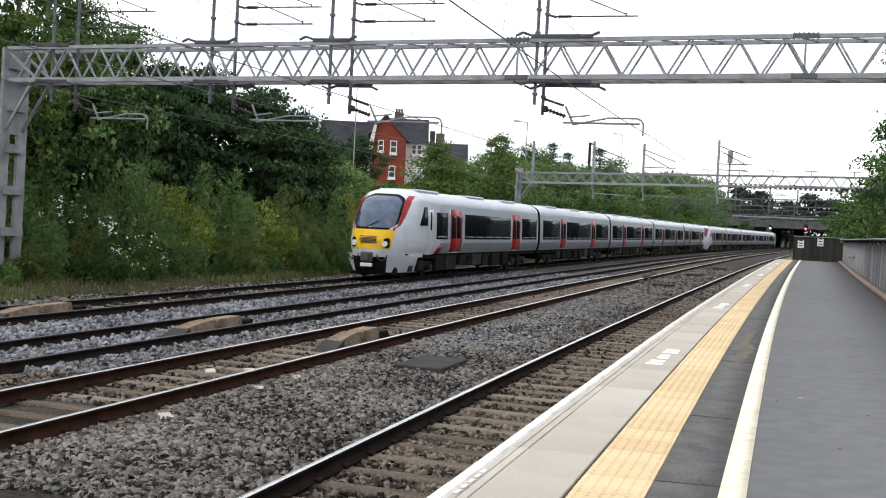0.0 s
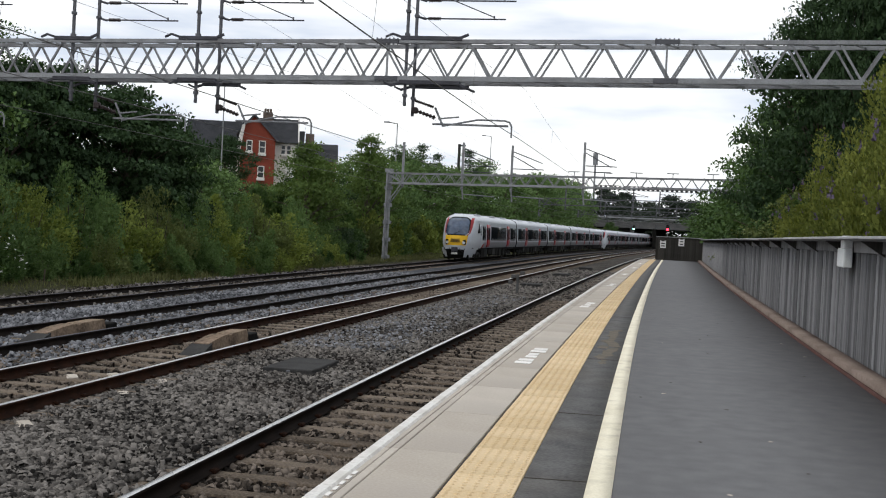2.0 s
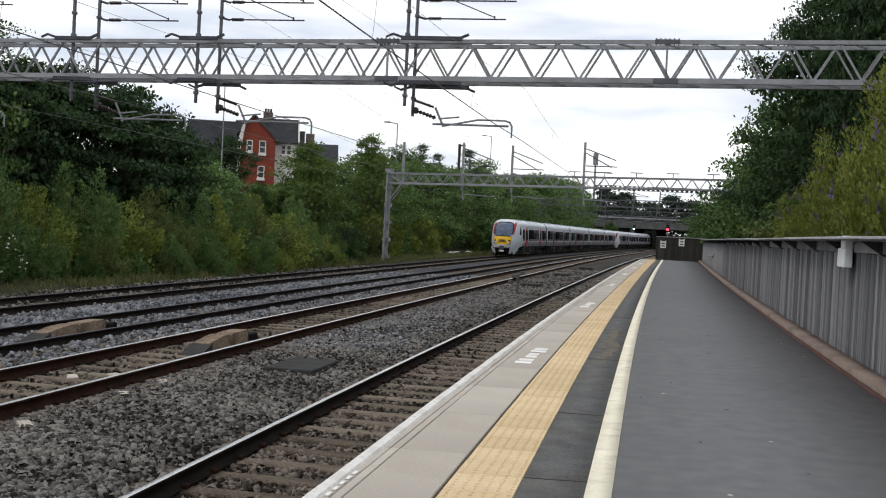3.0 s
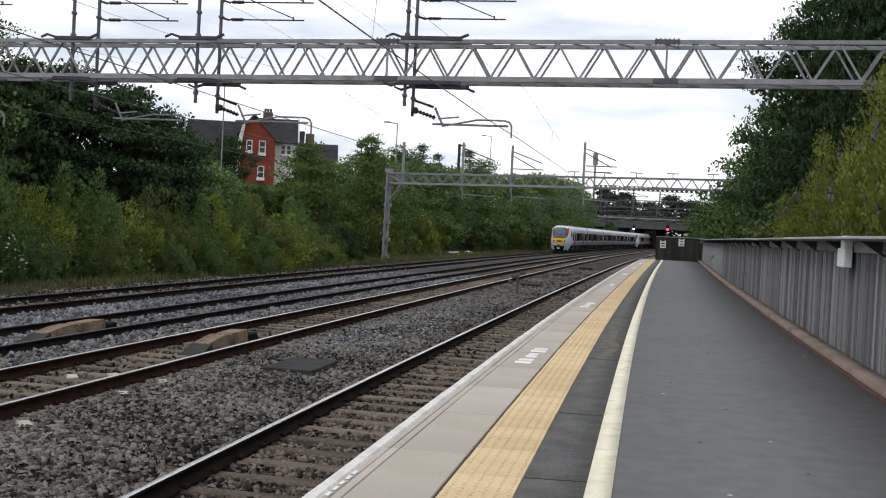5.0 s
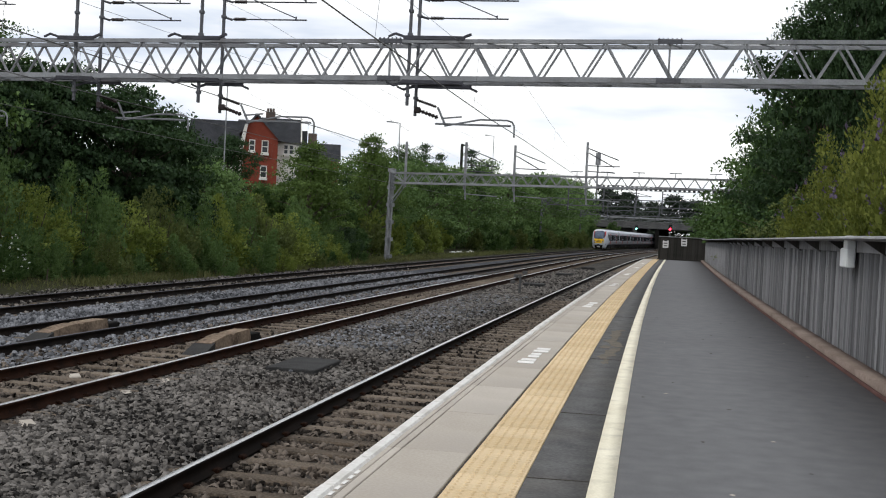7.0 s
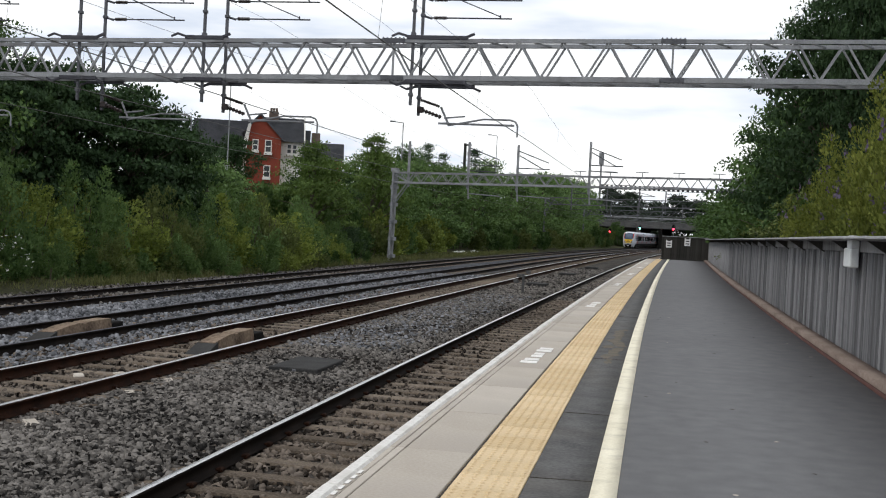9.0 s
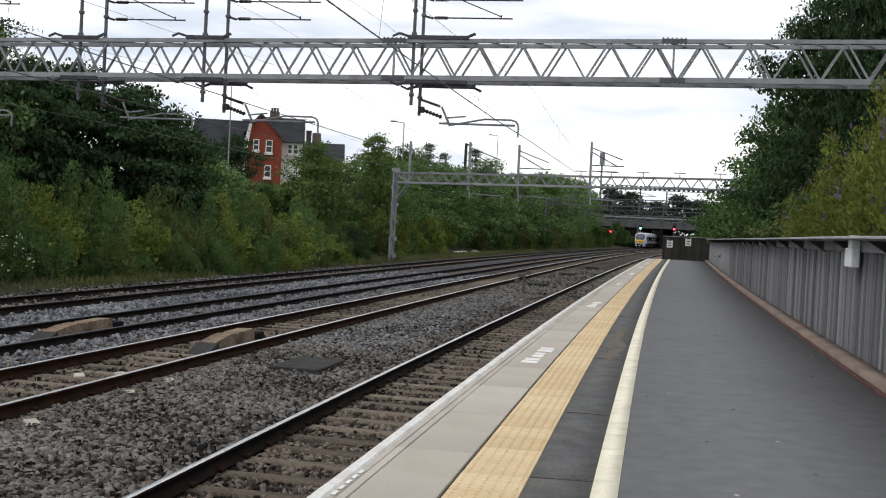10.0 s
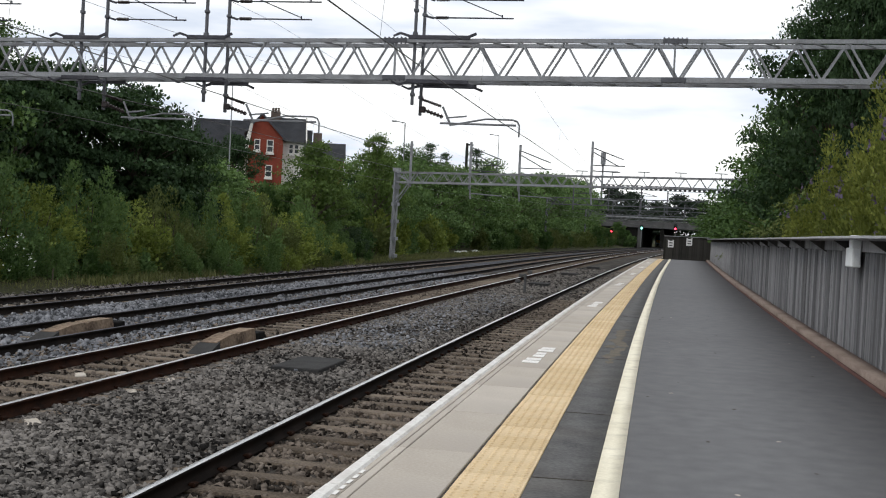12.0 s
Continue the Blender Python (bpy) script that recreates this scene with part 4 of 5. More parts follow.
def side_panel(parent, name, y0, y1, z0, z1, mat, proud, side, label="", slope=0.0):
    """A pane or leaf that follows the body's side, with thickness."""
    zs = sorted({z0, z1, *[p[1] for p in section() if z0 < p[1] < z1]})
    k = len(zs)
    v = []
    for d in (proud, proud - 0.03):
        for z in zs:
            for y in (y0, y1):
                v.append((side * (wide(z) + d), y + slope * (z - z0), z))
    n = 2 * k
    f = [(2 * i, 2 * i + 1, 2 * i + 3, 2 * i + 2) for i in range(k - 1)]
    f += [(2 * i, 2 * i + 2, n + 2 * i + 2, n + 2 * i) for i in range(k - 1)]
    f += [(2 * i + 1, n + 2 * i + 1, n + 2 * i + 3, 2 * i + 3) for i in range(k - 1)]
    f += [(0, n, n + 1, 1), (n - 2, n - 1, 2 * n - 1, 2 * n - 2)]
    ob = arrays(name, v, f, mat, parent)
    if label:
        ob["label"] = label
    return ob


def bogie(parent, y):
    bg = new("bogie")
    bg.parent = parent
    for x in (-1.0, 1.0):
        b = B()
        box(b, x - 0.09, x + 0.09, y - 1.6, y + 1.6, 0.42, 0.66, bevel=0.03)
        box(b, x - 0.16, x + 0.16, y - 0.4, y + 0.4, 0.3, 0.72, bevel=0.04)
        part("bogie_frame", b, "black", bg)
    for yy in (y - 1.2, y + 1.2):
        for x in (-0.76, 0.76):
            b = B()
            rod(b, (x - 0.06, yy, 0.42), (x + 0.06, yy, 0.42), 0.41, 20)
            part("wheel", b, "wheel", bg)
        for x in (-1.12, 1.12):
            b = B()
            box(b, x - 0.08, x + 0.08, yy - 0.16, yy + 0.16, 0.30, 0.54, bevel=0.03)
            part("axle_box", b, "underbox", bg)
    b = B()
    box(b, -0.85, 0.85, y - 0.5, y + 0.5, 0.4, 0.8)
    part("bolster", b, "black", bg)


def fit_side(car, panes, leaves):
    for side in (-1, 1):
        for a, c in panes:
            p = side_panel(car, "window_band", a, c, 1.58, 2.68, "tglass", 0.006, side, "dark tinted glass")
            n = max(1, round((c - a) / 1.7))
            for i in range(n):
                w = (c - a) / n
                side_panel(p, "window_sill", a + i * w + 0.12, a + (i + 1) * w - 0.12, 1.66, 1.70, "grey", 0.010, side)
        for a, c in leaves:
            d = side_panel(car, "door", a, c, 1.04, 2.84, "red", 0.004, side, "red sliding door")
            m = (a + c) / 2
            for q in (a + 0.16, m + 0.06):
                side_panel(d, "door_window", q, q + (c - a) / 2 - 0.26, 1.62, 2.58, "tglass", 0.014, side)
            side_panel(d, "door_step", a - 0.05, c + 0.05, 0.98, 1.03, "grey", 0.02, side)
            for q in (a - 0.09, c + 0.02):
                side_panel(d, "door_frame", q, q + 0.06, 1.04, 2.86, "silver", 0.014, side)


def underframe(car, y0, y1, seed):
    b = B()
    box(b, -1.15, 1.15, y0, y1, 0.80, 1.0)
    part("underframe", b, "black", car)
    # added black box that keeps the space under the car dark and closed
    b = B()
    box(b, -0.85, 0.85, -6.6, 6.6, 0.42, 0.85)
    part("dark_filler_box", b, "black", car)
    rng = random.Random(seed)
    y = -6.2
    while y < 5.6:
        l = rng.uniform(0.8, 1.9)
        for side in (-1, 1):
            b = B()
            box(b, min(side * 0.5, side * 1.2), max(side * 0.5, side * 1.2), y, y + l, 0.26 + rng.uniform(0, 0.22), 0.92, bevel=0.03)
            part("equipment_case", b, rng.choice(["black", "underbox", "black"]), car)
        y += l + rng.uniform(0.15, 1.0)


def roof_gear(car):
    for y in (-6.5, 0.5, 6.5):
        b = B()
        box(b, -0.85, 0.85, y - 1.3, y + 1.3, ROOF - 0.12, ROOF + 0.015, bevel=0.04)
        part("roof_unit", b, "roof", car)


def trailer():
    c = thing("railway_carriage", "silver and grey railway carriage with red doors and dark windows", "train carriage", "train carriages")
    e = CAR / 2 - 0.22
    shell(c, -e, e, "lower_side", "grey", SOLE, 1.42)
    shell(c, -e, e, "upper_side", "silver", 1.42, CANT)
    shell(c, -e, e, "roof", "roof", CANT, ROOF)
    for y in (-e, e):
        b = B()
        h = section()
        b.faces.new([b.verts.new((x, y, z)) for x, z in h + [(-x, z) for x, z in h[::-1][1:]]])
        part("end_wall", b, "black", c)
    b = B()
    box(b, -0.95, 0.95, e, e + 0.42, 0.8, 3.2)
    part("gangway", b, "black", c)
    fit_side(c, [(-10.7, -6.1), (-4.2, 3.85), (5.75, 10.7)], [(-5.95, -4.35), (4.0, 5.6)])
    underframe(c, -e, e, 3)
    roof_gear(c)
    bogie(c, -8.0)
    bogie(c, 8.0)
    return c


NOSE = 2.75


def nose_front(z):
    return float(np.interp(z, [0.3, 0.75, 1.1, 1.5, 2.0, 2.6, 3.05, 3.35, 3.5, ROOF], [0.28, 0.12, 0.03, 0.06, 0.22, 0.72, 1.25, 1.85, 2.30, 2.70]))


def cab_car():
    c = thing("railway_carriage", "silver driving carriage with yellow nose, raked windscreen and red doors", "train carriage", "train carriages")
    e = CAR / 2 - 0.22
    f0 = -CAR / 2 + 0.72
    body = f0 + NOSE
    shell(c, body, body + 1.9, "cab_side", "nose", SOLE, CANT)
    shell(c, body + 1.9, e, "lower_side", "grey", SOLE, 1.42)
    shell(c, body + 1.9, e, "upper_side", "silver", 1.42, CANT)
    shell(c, body, e, "roof", "roof", CANT, ROOF)
    b = B()
    h = section()
    b.faces.new([b.verts.new((x, e, z)) for x, z in h + [(-x, z) for x, z in h[::-1][1:]]])
    part("end_wall", b, "black", c)
    # nose: one swept skin, with fitted panels on it
    def skin(x, z, proud=0.0):
        a, f = wide(max(z, SOLE + 0.05)), nose_front(z)
        t = min(1.0, abs(x) / max(a, 1e-6)) ** (1 / 0.86)
        return Vector((x, f0 + f + (NOSE - f) * (1 - max(0.0, 1 - t * t) ** 0.46) - proud, z))

    zs = np.concatenate([np.linspace(0.86, 3.0, 40), np.linspace(3.04, ROOF - 0.002, 16)])
    us = np.linspace(-1, 1, 61)
    grid = [skin(wide(max(z, SOLE + 0.05)) * math.copysign(abs(math.sin(u * math.pi / 2)) ** 0.9, u), z) for z in zs for u in us]
    arrays("nose_shell", grid, [(i * 61 + j, i * 61 + j + 1, i * 61 + j + 62, i * 61 + j + 61) for i in range(len(zs) - 1) for j in range(60)], "nose", c, smooth=True)["label"] = "silver-white nose"

    def panel(name, mat, za, zb, inner, outer, proud, label, sides=(1,)):
        """A panel of the nose between two heights; inner and outer give its edges at each height."""
        for sd in sides:
            hs = np.linspace(za, zb, 26)
            v = []
            for z in hs:
                lo, hi = inner(z), outer(z)
                v += [skin(sd * (lo + (hi - lo) * k / 24), z, proud) for k in range(25)]
            f = [(i * 25 + j, i * 25 + j + 1, i * 25 + j + 26, i * 25 + j + 25) for i in range(25) for j in range(24)]
            arrays(name, v, f, mat, c, smooth=True)["label"] = label

    def glass(z):
        w = float(np.interp(z, [1.98, 2.5, 3.2], [0.82, 0.84, 0.78]))
        w -= 0.34 * max(0.0, (z - 2.95) / 0.28) ** 2.2
        return w - 0.10 * max(0.0, (2.1 - z) / 0.12) ** 2

    panel("screen_surround", "tglass", 1.90, 3.31, lambda z: -glass(max(z, 2.0) - 0.07) - 0.07, lambda z: glass(max(z, 2.0) - 0.07) + 0.07, 0.012, "black windscreen surround")
    panel("windscreen", "screen", 1.98, 3.22, lambda z: -glass(z), glass, 0.022, "raked windscreen with its blue reflection put into the colour")
    panel("red_flash", "red", 1.88, 3.26, lambda z: glass(min(max(z, 1.98), 3.0)) + 0.07, lambda z: glass(min(max(z, 1.98), 3.0)) + 0.07 + 0.06 + 0.13 * min(1, max(0, (z - 1.95) / 1.0)), 0.014, "red flash beside the windscreen", (-1, 1))
    panel("warning_panel", "yellow", 1.16, 1.90, lambda z: -0.78 - 0.12 * (z - 1.16) + 0.3 * max(0.0, 1.26 - z), lambda z: 0.78 + 0.12 * (z - 1.16) - 0.3 * max(0.0, 1.26 - z), 0.014, "yellow warning panel")
    # skirts, bumper, coupler and lamps
    for side in (-1, 1):
        zs2, pts = np.linspace(0.28, 0.95, 6), []
        us2 = np.linspace(0.33, 1, 16)
        for z in zs2:
            a, f = wide(max(z, SOLE + 0.02)) - 0.02 - 0.30 * max(0, 0.85 - z), nose_front(z)
            for u in us2:
                t = u * math.pi / 2
                pts.append((side * a * math.sin(t) ** 0.80, f0 + f + (2.3 - f) * (1 - max(0.0, math.cos(t)) ** 0.58), z))
        fs = [(i * 16 + j, i * 16 + j + 1, (i + 1) * 16 + j + 1, (i + 1) * 16 + j) for i in range(5) for j in range(15)]
        arrays("nose_skirt", pts, fs, "nose", c, smooth=True)
        hl = B()
        box(hl, -0.19, 0.19, -0.03, 0.1, -0.18, 0.20, bevel=0.05)
        ho = part("headlight_housing", hl, "black", c)
        ho.matrix_basis = pose(side * 0.60, skin(0.60, 1.39).y + 0.0, 1.39, -5, 0, side * 18)
        b = B()
        rod(b, (0, -0.075, 0), (0, 0.02, 0), 0.11, 16)
        part("headlight", b, "lamp", ho, "clear round headlight").matrix_basis = pose(0, 0, -0.03)
        tri = side_panel(c, "cab_window", body - 0.62, body + 0.22, 2.12, 2.86, "tglass", 0.035, side, "dark triangular cab side window")
        me = tri.data
        for v in me.vertices:
            if v.co.y < body - 0.3:
                v.co.y += 0.72 * (v.co.z - 2.12)
                v.co.x *= 0.985
        dr = side_panel(c, "cab_door", body + 0.35, body + 1.05, 0.95, 2.76, "nose", 0.012, side, "silver-white cab door")
        side_panel(dr, "door_window", body + 0.62, body + 0.80, 1.95, 2.68, "tglass", 0.016, side)
        side_panel(c, "red_stripe", body + 1.35, body + 2.0, 0.98, 1.30, "red", 0.009, side, "red slanted stripe", slope=1.2)
    b = B()
    box(b, -0.74, 0.74, f0 + 0.42, f0 + 1.6, 0.34, 1.12, bevel=0.08)
    part("bumper", b, "black", c)
    b = B()
    box(b, -0.95, 0.95, f0 + 0.62, f0 + 0.9, 0.16, 0.5, bevel=0.05)
    part("obstacle_deflector", b, "black", c)
    b = B()
    rod(b, (0, f0 - 0.18, 0.86), (0, f0 + 0.4, 0.86), 0.14, 12)
    box(b, -0.24, 0.24, f0 - 0.12, f0 + 0.02, 0.66, 1.04, bevel=0.05)
    part("coupler", b, "steeldark", c)
    b = B()
    box(b, -0.22, 0.22, f0 - 0.12, f0 + 0.05, 0.48, 0.62, bevel=0.02)
    part("number_plate", b, "white", c)
    for x in (-0.6, 0.55):
        b = B()
        for k in range(6):
            a0, a1 = k * 0.52, (k + 1) * 0.52
            rod(b, (x + 0.2 * math.cos(a0), f0 + 0.12, 0.95 - 0.22 * math.sin(a0)), (x + 0.2 * math.cos(a1), f0 + 0.12, 0.95 - 0.22 * math.sin(a1)), 0.025)
        part("jumper_hose", b, "underbox", c)
    b = B()
    for k in range(5):
        box(b, -0.34, 0.34, f0 + 0.0, f0 + 0.05, 1.40 + k * 0.055, 1.425 + k * 0.055)
    part("front_grille", b, "joint", c)
    b = B()
    rod(b, (-0.15, f0 + 0.16, 1.98), (0.3, f0 + 0.36, 2.25), 0.014)
    part("wiper", b, "black", c)
    fit_side(c, [(-6.75, -5.25), (-2.75, 5.3), (7.7, 11.05)], [(-4.85, -3.15), (5.65, 7.35)])
    underframe(c, f0 + 1.2, e, 7)
    roof_gear(c)
    bogie(c, -8.0)
    bogie(c, 8.0)
    return c


def build_train():
    lead = cab_car()
    mid = trailer()
    far = Matrix.Translation((0, 900, 0))
    order = [lead, mid] + [copy_thing(mid, far) for _ in range(2)] + [copy_thing(lead, far)]
    order += [copy_thing(lead, far)] + [copy_thing(mid, far) for _ in range(3)] + [copy_thing(lead, far)]
    return order


TRAIN = build_train()


def motions():
    """The train rolls away along the far track, into the distance."""
    ts = [0, 0.5, 1, 1.5, 2, 2.5, 3, 5, 5.5, 6, 6.5, 7, 9, 9.5, 10, 10.5, 11, 11.5, 12]
    ss = [NOSE_AT + v for v in (0, 10.6, 21.1, 32.0, 43.0, 54.0, 65.2, 110.0, 121.4, 133.0, 144.8, 156.8, 204.6, 216.5, 228.5, 240.5, 252.5, 264.5, 276.5)]
    c, z = TRACKS[3]
    for i, car in enumerate(TRAIN):
        rows = []
        for k in range(25):
            t = k * 0.5
            s = float(np.interp(t, ts, ss)) + CAR * (i + 0.5)
            pts = [at(float(np.interp(s + d, ARC, GRID)), c, z) for d in (-8, 8)]
            p = (pts[0] + pts[1]) / 2
            d = pts[1] - pts[0]
            rows.append((t, pose(p.x, p.y, p.z, 0, 0, -math.degrees(math.atan2(d.x, d.y)) + (180 if i in (4, 9) else 0))))
        walk(car, rows)


NOSE_AT = 39.45


# ---- houses beyond the bank ----
def prism(b, pts, y0, y1):
    """A solid from an outline of (x, z), between two depths."""
    f = [b.verts.new((x, y0, z)) for x, z in pts]
    k = [b.verts.new((x, y1, z)) for x, z in pts]
    b.faces.new(f)
    b.faces.new(k[::-1])
    for i in range(len(pts)):
        j = (i + 1) % len(pts)
        b.faces.new((f[i], k[i], k[j], f[j]))
    bmesh.ops.recalc_face_normals(b, faces=b.faces)
    return b


def house_window(parent, x0, x1, z0, z1, y=-0.03):
    w = new("window")
    w.parent = parent
    t = 0.08
    for a, c, d, e in ((x0 - t, x1 + t, z1, z1 + t), (x0 - t, x1 + t, z0 - t, z0), (x0 - t, x0, z0, z1), (x1, x1 + t, z0, z1), (x0, x1, (z0 + z1) / 2 - 0.04, (z0 + z1) / 2 + 0.04)):
        b = B()
        box(b, a, c, y - 0.08, y, d, e)
        part("window_frame", b, "render", w)
    b = B()
    box(b, x0 - 0.14, x1 + 0.14, y - 0.2, y, z0 - 0.28, z0 - t)
    part("window_sill", b, "render", w)
    b = B()
    box(b, x0, x1, y - 0.04, y - 0.01, z0, z1)
    part("pane", b, "pane", w)


def build_houses():
    base = at(98.3, -35.6)
    facing = -math.degrees(math.atan2(base.x, base.y))
    h = thing("house", "red brick gabled house with slate roofs and white render", "house", "houses on the bank", m=pose(base.x, base.y, 0, 0, 0, facing))
    b = B()
    prism(b, [(-3.1, 2.5), (0, 2.5), (0, 8.75), (-1.95, 10.75), (-3.1, 9.5)], 0, 6)
    part("brick_gable", b, "brick", h)
    b = B()
    prism(b, [(0.25, 8.45), (-1.95, 10.72), (-1.95, 10.95), (0.35, 8.6)], -0.25, 6)
    part("gable_roof", b, "slate", h)
    b = B()
    prism(b, [(-3.5, 9.0), (-1.95, 10.72), (-1.95, 10.95), (-3.6, 9.1)], -0.25, 6)
    part("bargeboard_roof", b, "slate", h)
    b = B()
    prism(b, [(-3.55, 7.6), (-3.1, 7.6), (-2.75, 9.9), (-3.0, 9.9)], -0.3, 0.0)
    part("bargeboard", b, "render", h, "white painted bargeboard")
    b = B()
    box(b, 0, 1.95, 1.0, 7.0, 2.5, 8.6)
    part("rendered_wall", b, "render", h, "white rendered wall")
    b = B()
    for y0, z0, y1, z1 in ((0.5, 8.5, 4.0, 10.95), (7.5, 8.5, 4.0, 10.95)):
        q = [b.verts.new(p) for p in ((-1.6, y0, z0), (2.1, y0, z0), (2.1, y1, z1), (-1.6, y1, z1))]
        b.faces.new(q)
    bmesh.ops.solidify(b, geom=b.faces[:], thickness=0.12)
    part("main_roof", b, "slate", h)
    b = B()
    bar(b, (2.12, 0.5, 8.55), (2.12, 4.0, 11.0), 0.12, 0.22)
    part("verge_board", b, "render", h)
    b = B()
    box(b, -8.0, -3.1, 1.5, 7.5, 2.5, 7.4)
    part("rendered_wall", b, "render", h, "white rendered wall")
    b = B()
    for y0, z0, y1, z1 in ((1.0, 7.1, 4.6, 10.5), (8.0, 7.1, 4.6, 10.5)):
        b.faces.new([b.verts.new(p) for p in ((-8.2, y0, z0), (-3.0, y0, z0), (-3.0, y1, z1), (-8.2, y1, z1))])
    bmesh.ops.solidify(b, geom=b.faces[:], thickness=0.12)
    part("side_roof", b, "slate", h)
    ch = new("chimney")
    ch.parent = h
    b = B()
    box(b, -1.25, -0.35, 3.6, 4.4, 10.2, 11.5, bevel=0.03)
    part("chimney_shaft", b, "brickface", ch)
    for x in (-1.05, -0.8, -0.55):
        b = B()
        rod(b, (x, 4, 11.5), (x, 4, 11.85), 0.11, 8)
        part("chimney_pot", b, "brickface", ch)
    b = B()
    box(b, 2.25, 2.75, 5, 5.8, 7.5, 10.0)
    part("chimney_shaft", b, "slate", h)
    house_window(h, -1.38, -0.92, 7.45, 8.45)
    house_window(h, -1.42, -0.96, 5.2, 6.15)
    house_window(h, -2.5, -2.12, 7.6, 8.45)
    for x in (0.6, 1.1):
        house_window(h, x, x + 0.3, 7.5, 8.25, y=0.97)
    base = at(122.8, -40.2)
    facing = -math.degrees(math.atan2(base.x, base.y))
    h = thing("house", "dark slate-roofed house half hidden behind trees", "house", "houses on the bank", m=pose(base.x, base.y, 0, 0, 0, facing))
    b = B()
    box(b, -4, 2.4, 0.5, 7, 3, 8.6)
    part("brick_wall", b, "brick", h)
    b = B()
    for y0, z0, y1, z1 in ((0, 8.3, 3.7, 10.5), (7.4, 8.3, 3.7, 10.5)):
        b.faces.new([b.verts.new(p) for p in ((-4.3, y0, z0), (2.6, y0, z0), (2.6, y1, z1), (-4.3, y1, z1))])
    bmesh.ops.solidify(b, geom=b.faces[:], thickness=0.12)
    part("main_roof", b, "slate", h)
    b = B()
    box(b, -1.2, -0.2, 3.3, 4.2, 10.0, 11.6, bevel=0.04)
    part("chimney_shaft", b, "brickface", h)


build_houses()


# ---- street lamps and masts on the skyline ----
def street_lamp(y, off, top, reach):
    s = thing("street_lamp", "thin grey street lamp standing beyond the trees", "street lamp", "street lamps", m=on_course(y, off, 0))
    b = B()
    rod(b, (0, 0, 0), (0, 0, top), 0.07, 8, 0.05)
    rod(b, (0, 0, top), (reach, 0, top + 0.12), 0.045)
    part("pole", b, "steel", s)
    b = B()
    box(b, reach - 0.35 if reach > 0 else reach - 0.2, reach + 0.2 if reach > 0 else reach + 0.35, -0.1, 0.1, top + 0.05, top + 0.2, bevel=0.03)
    part("lantern", b, "steel", s)


street_lamp(110, -27.3, 11.6, -1.2)
street_lamp(165, -28.2, 15.3, -1.2)
dm = thing("dark_mast", "dark steel mast with a short top bracket", "mast", m=on_course(140, -27.3, 0))
b = B()
box(b, -0.15, 0.15, -0.15, 0.15, 0.0, 12.1)
box(b, 0.0, 0.8, -0.08, 0.08, 11.8, 12.0)
part("mast_body", b, "timberdark", dm)
fm = thing("phone_mast", "pale lattice mast with a drum-shaped antenna head", "mast", m=on_course(330, -34, 0))
b = B()
rod(b, (0, 0, 0), (0, 0, 22.5), 0.28, 8)
part("pole", b, "steel", fm)
b = B()
rod(b, (0, 0, 22.0), (0, 0, 25.5), 0.75, 10)
part("antenna_head", b, "steel", fm)


# ---- trees and bushes ----
def leaf_mesh(cen, axis, nor, length, width):
    """Folded diamond leaves at cen, along axis, facing nor."""
    axis /= np.linalg.norm(axis, axis=1, keepdims=True) + 1e-9
    side = np.cross(axis, nor)
    side /= np.linalg.norm(side, axis=1, keepdims=True) + 1e-9
    up = np.cross(side, axis)
    L, Wd = length[:, None], width[:, None]
    a = cen
    b_ = cen + axis * L * 0.5 + side * Wd * 0.5 + up * Wd * 0.15
    c = cen + axis * L - up * L * 0.12
    d = cen + axis * L * 0.5 - side * Wd * 0.5 + up * Wd * 0.15
    v = np.stack([a, b_, c, d], 1).reshape(-1, 3)
    f = np.arange(len(cen) * 4).reshape(-1, 4)
    return v, f


def unit(rng, n):
    v = rng.normal(size=(n, 3))
    return v / np.linalg.norm(v, axis=1, keepdims=True)


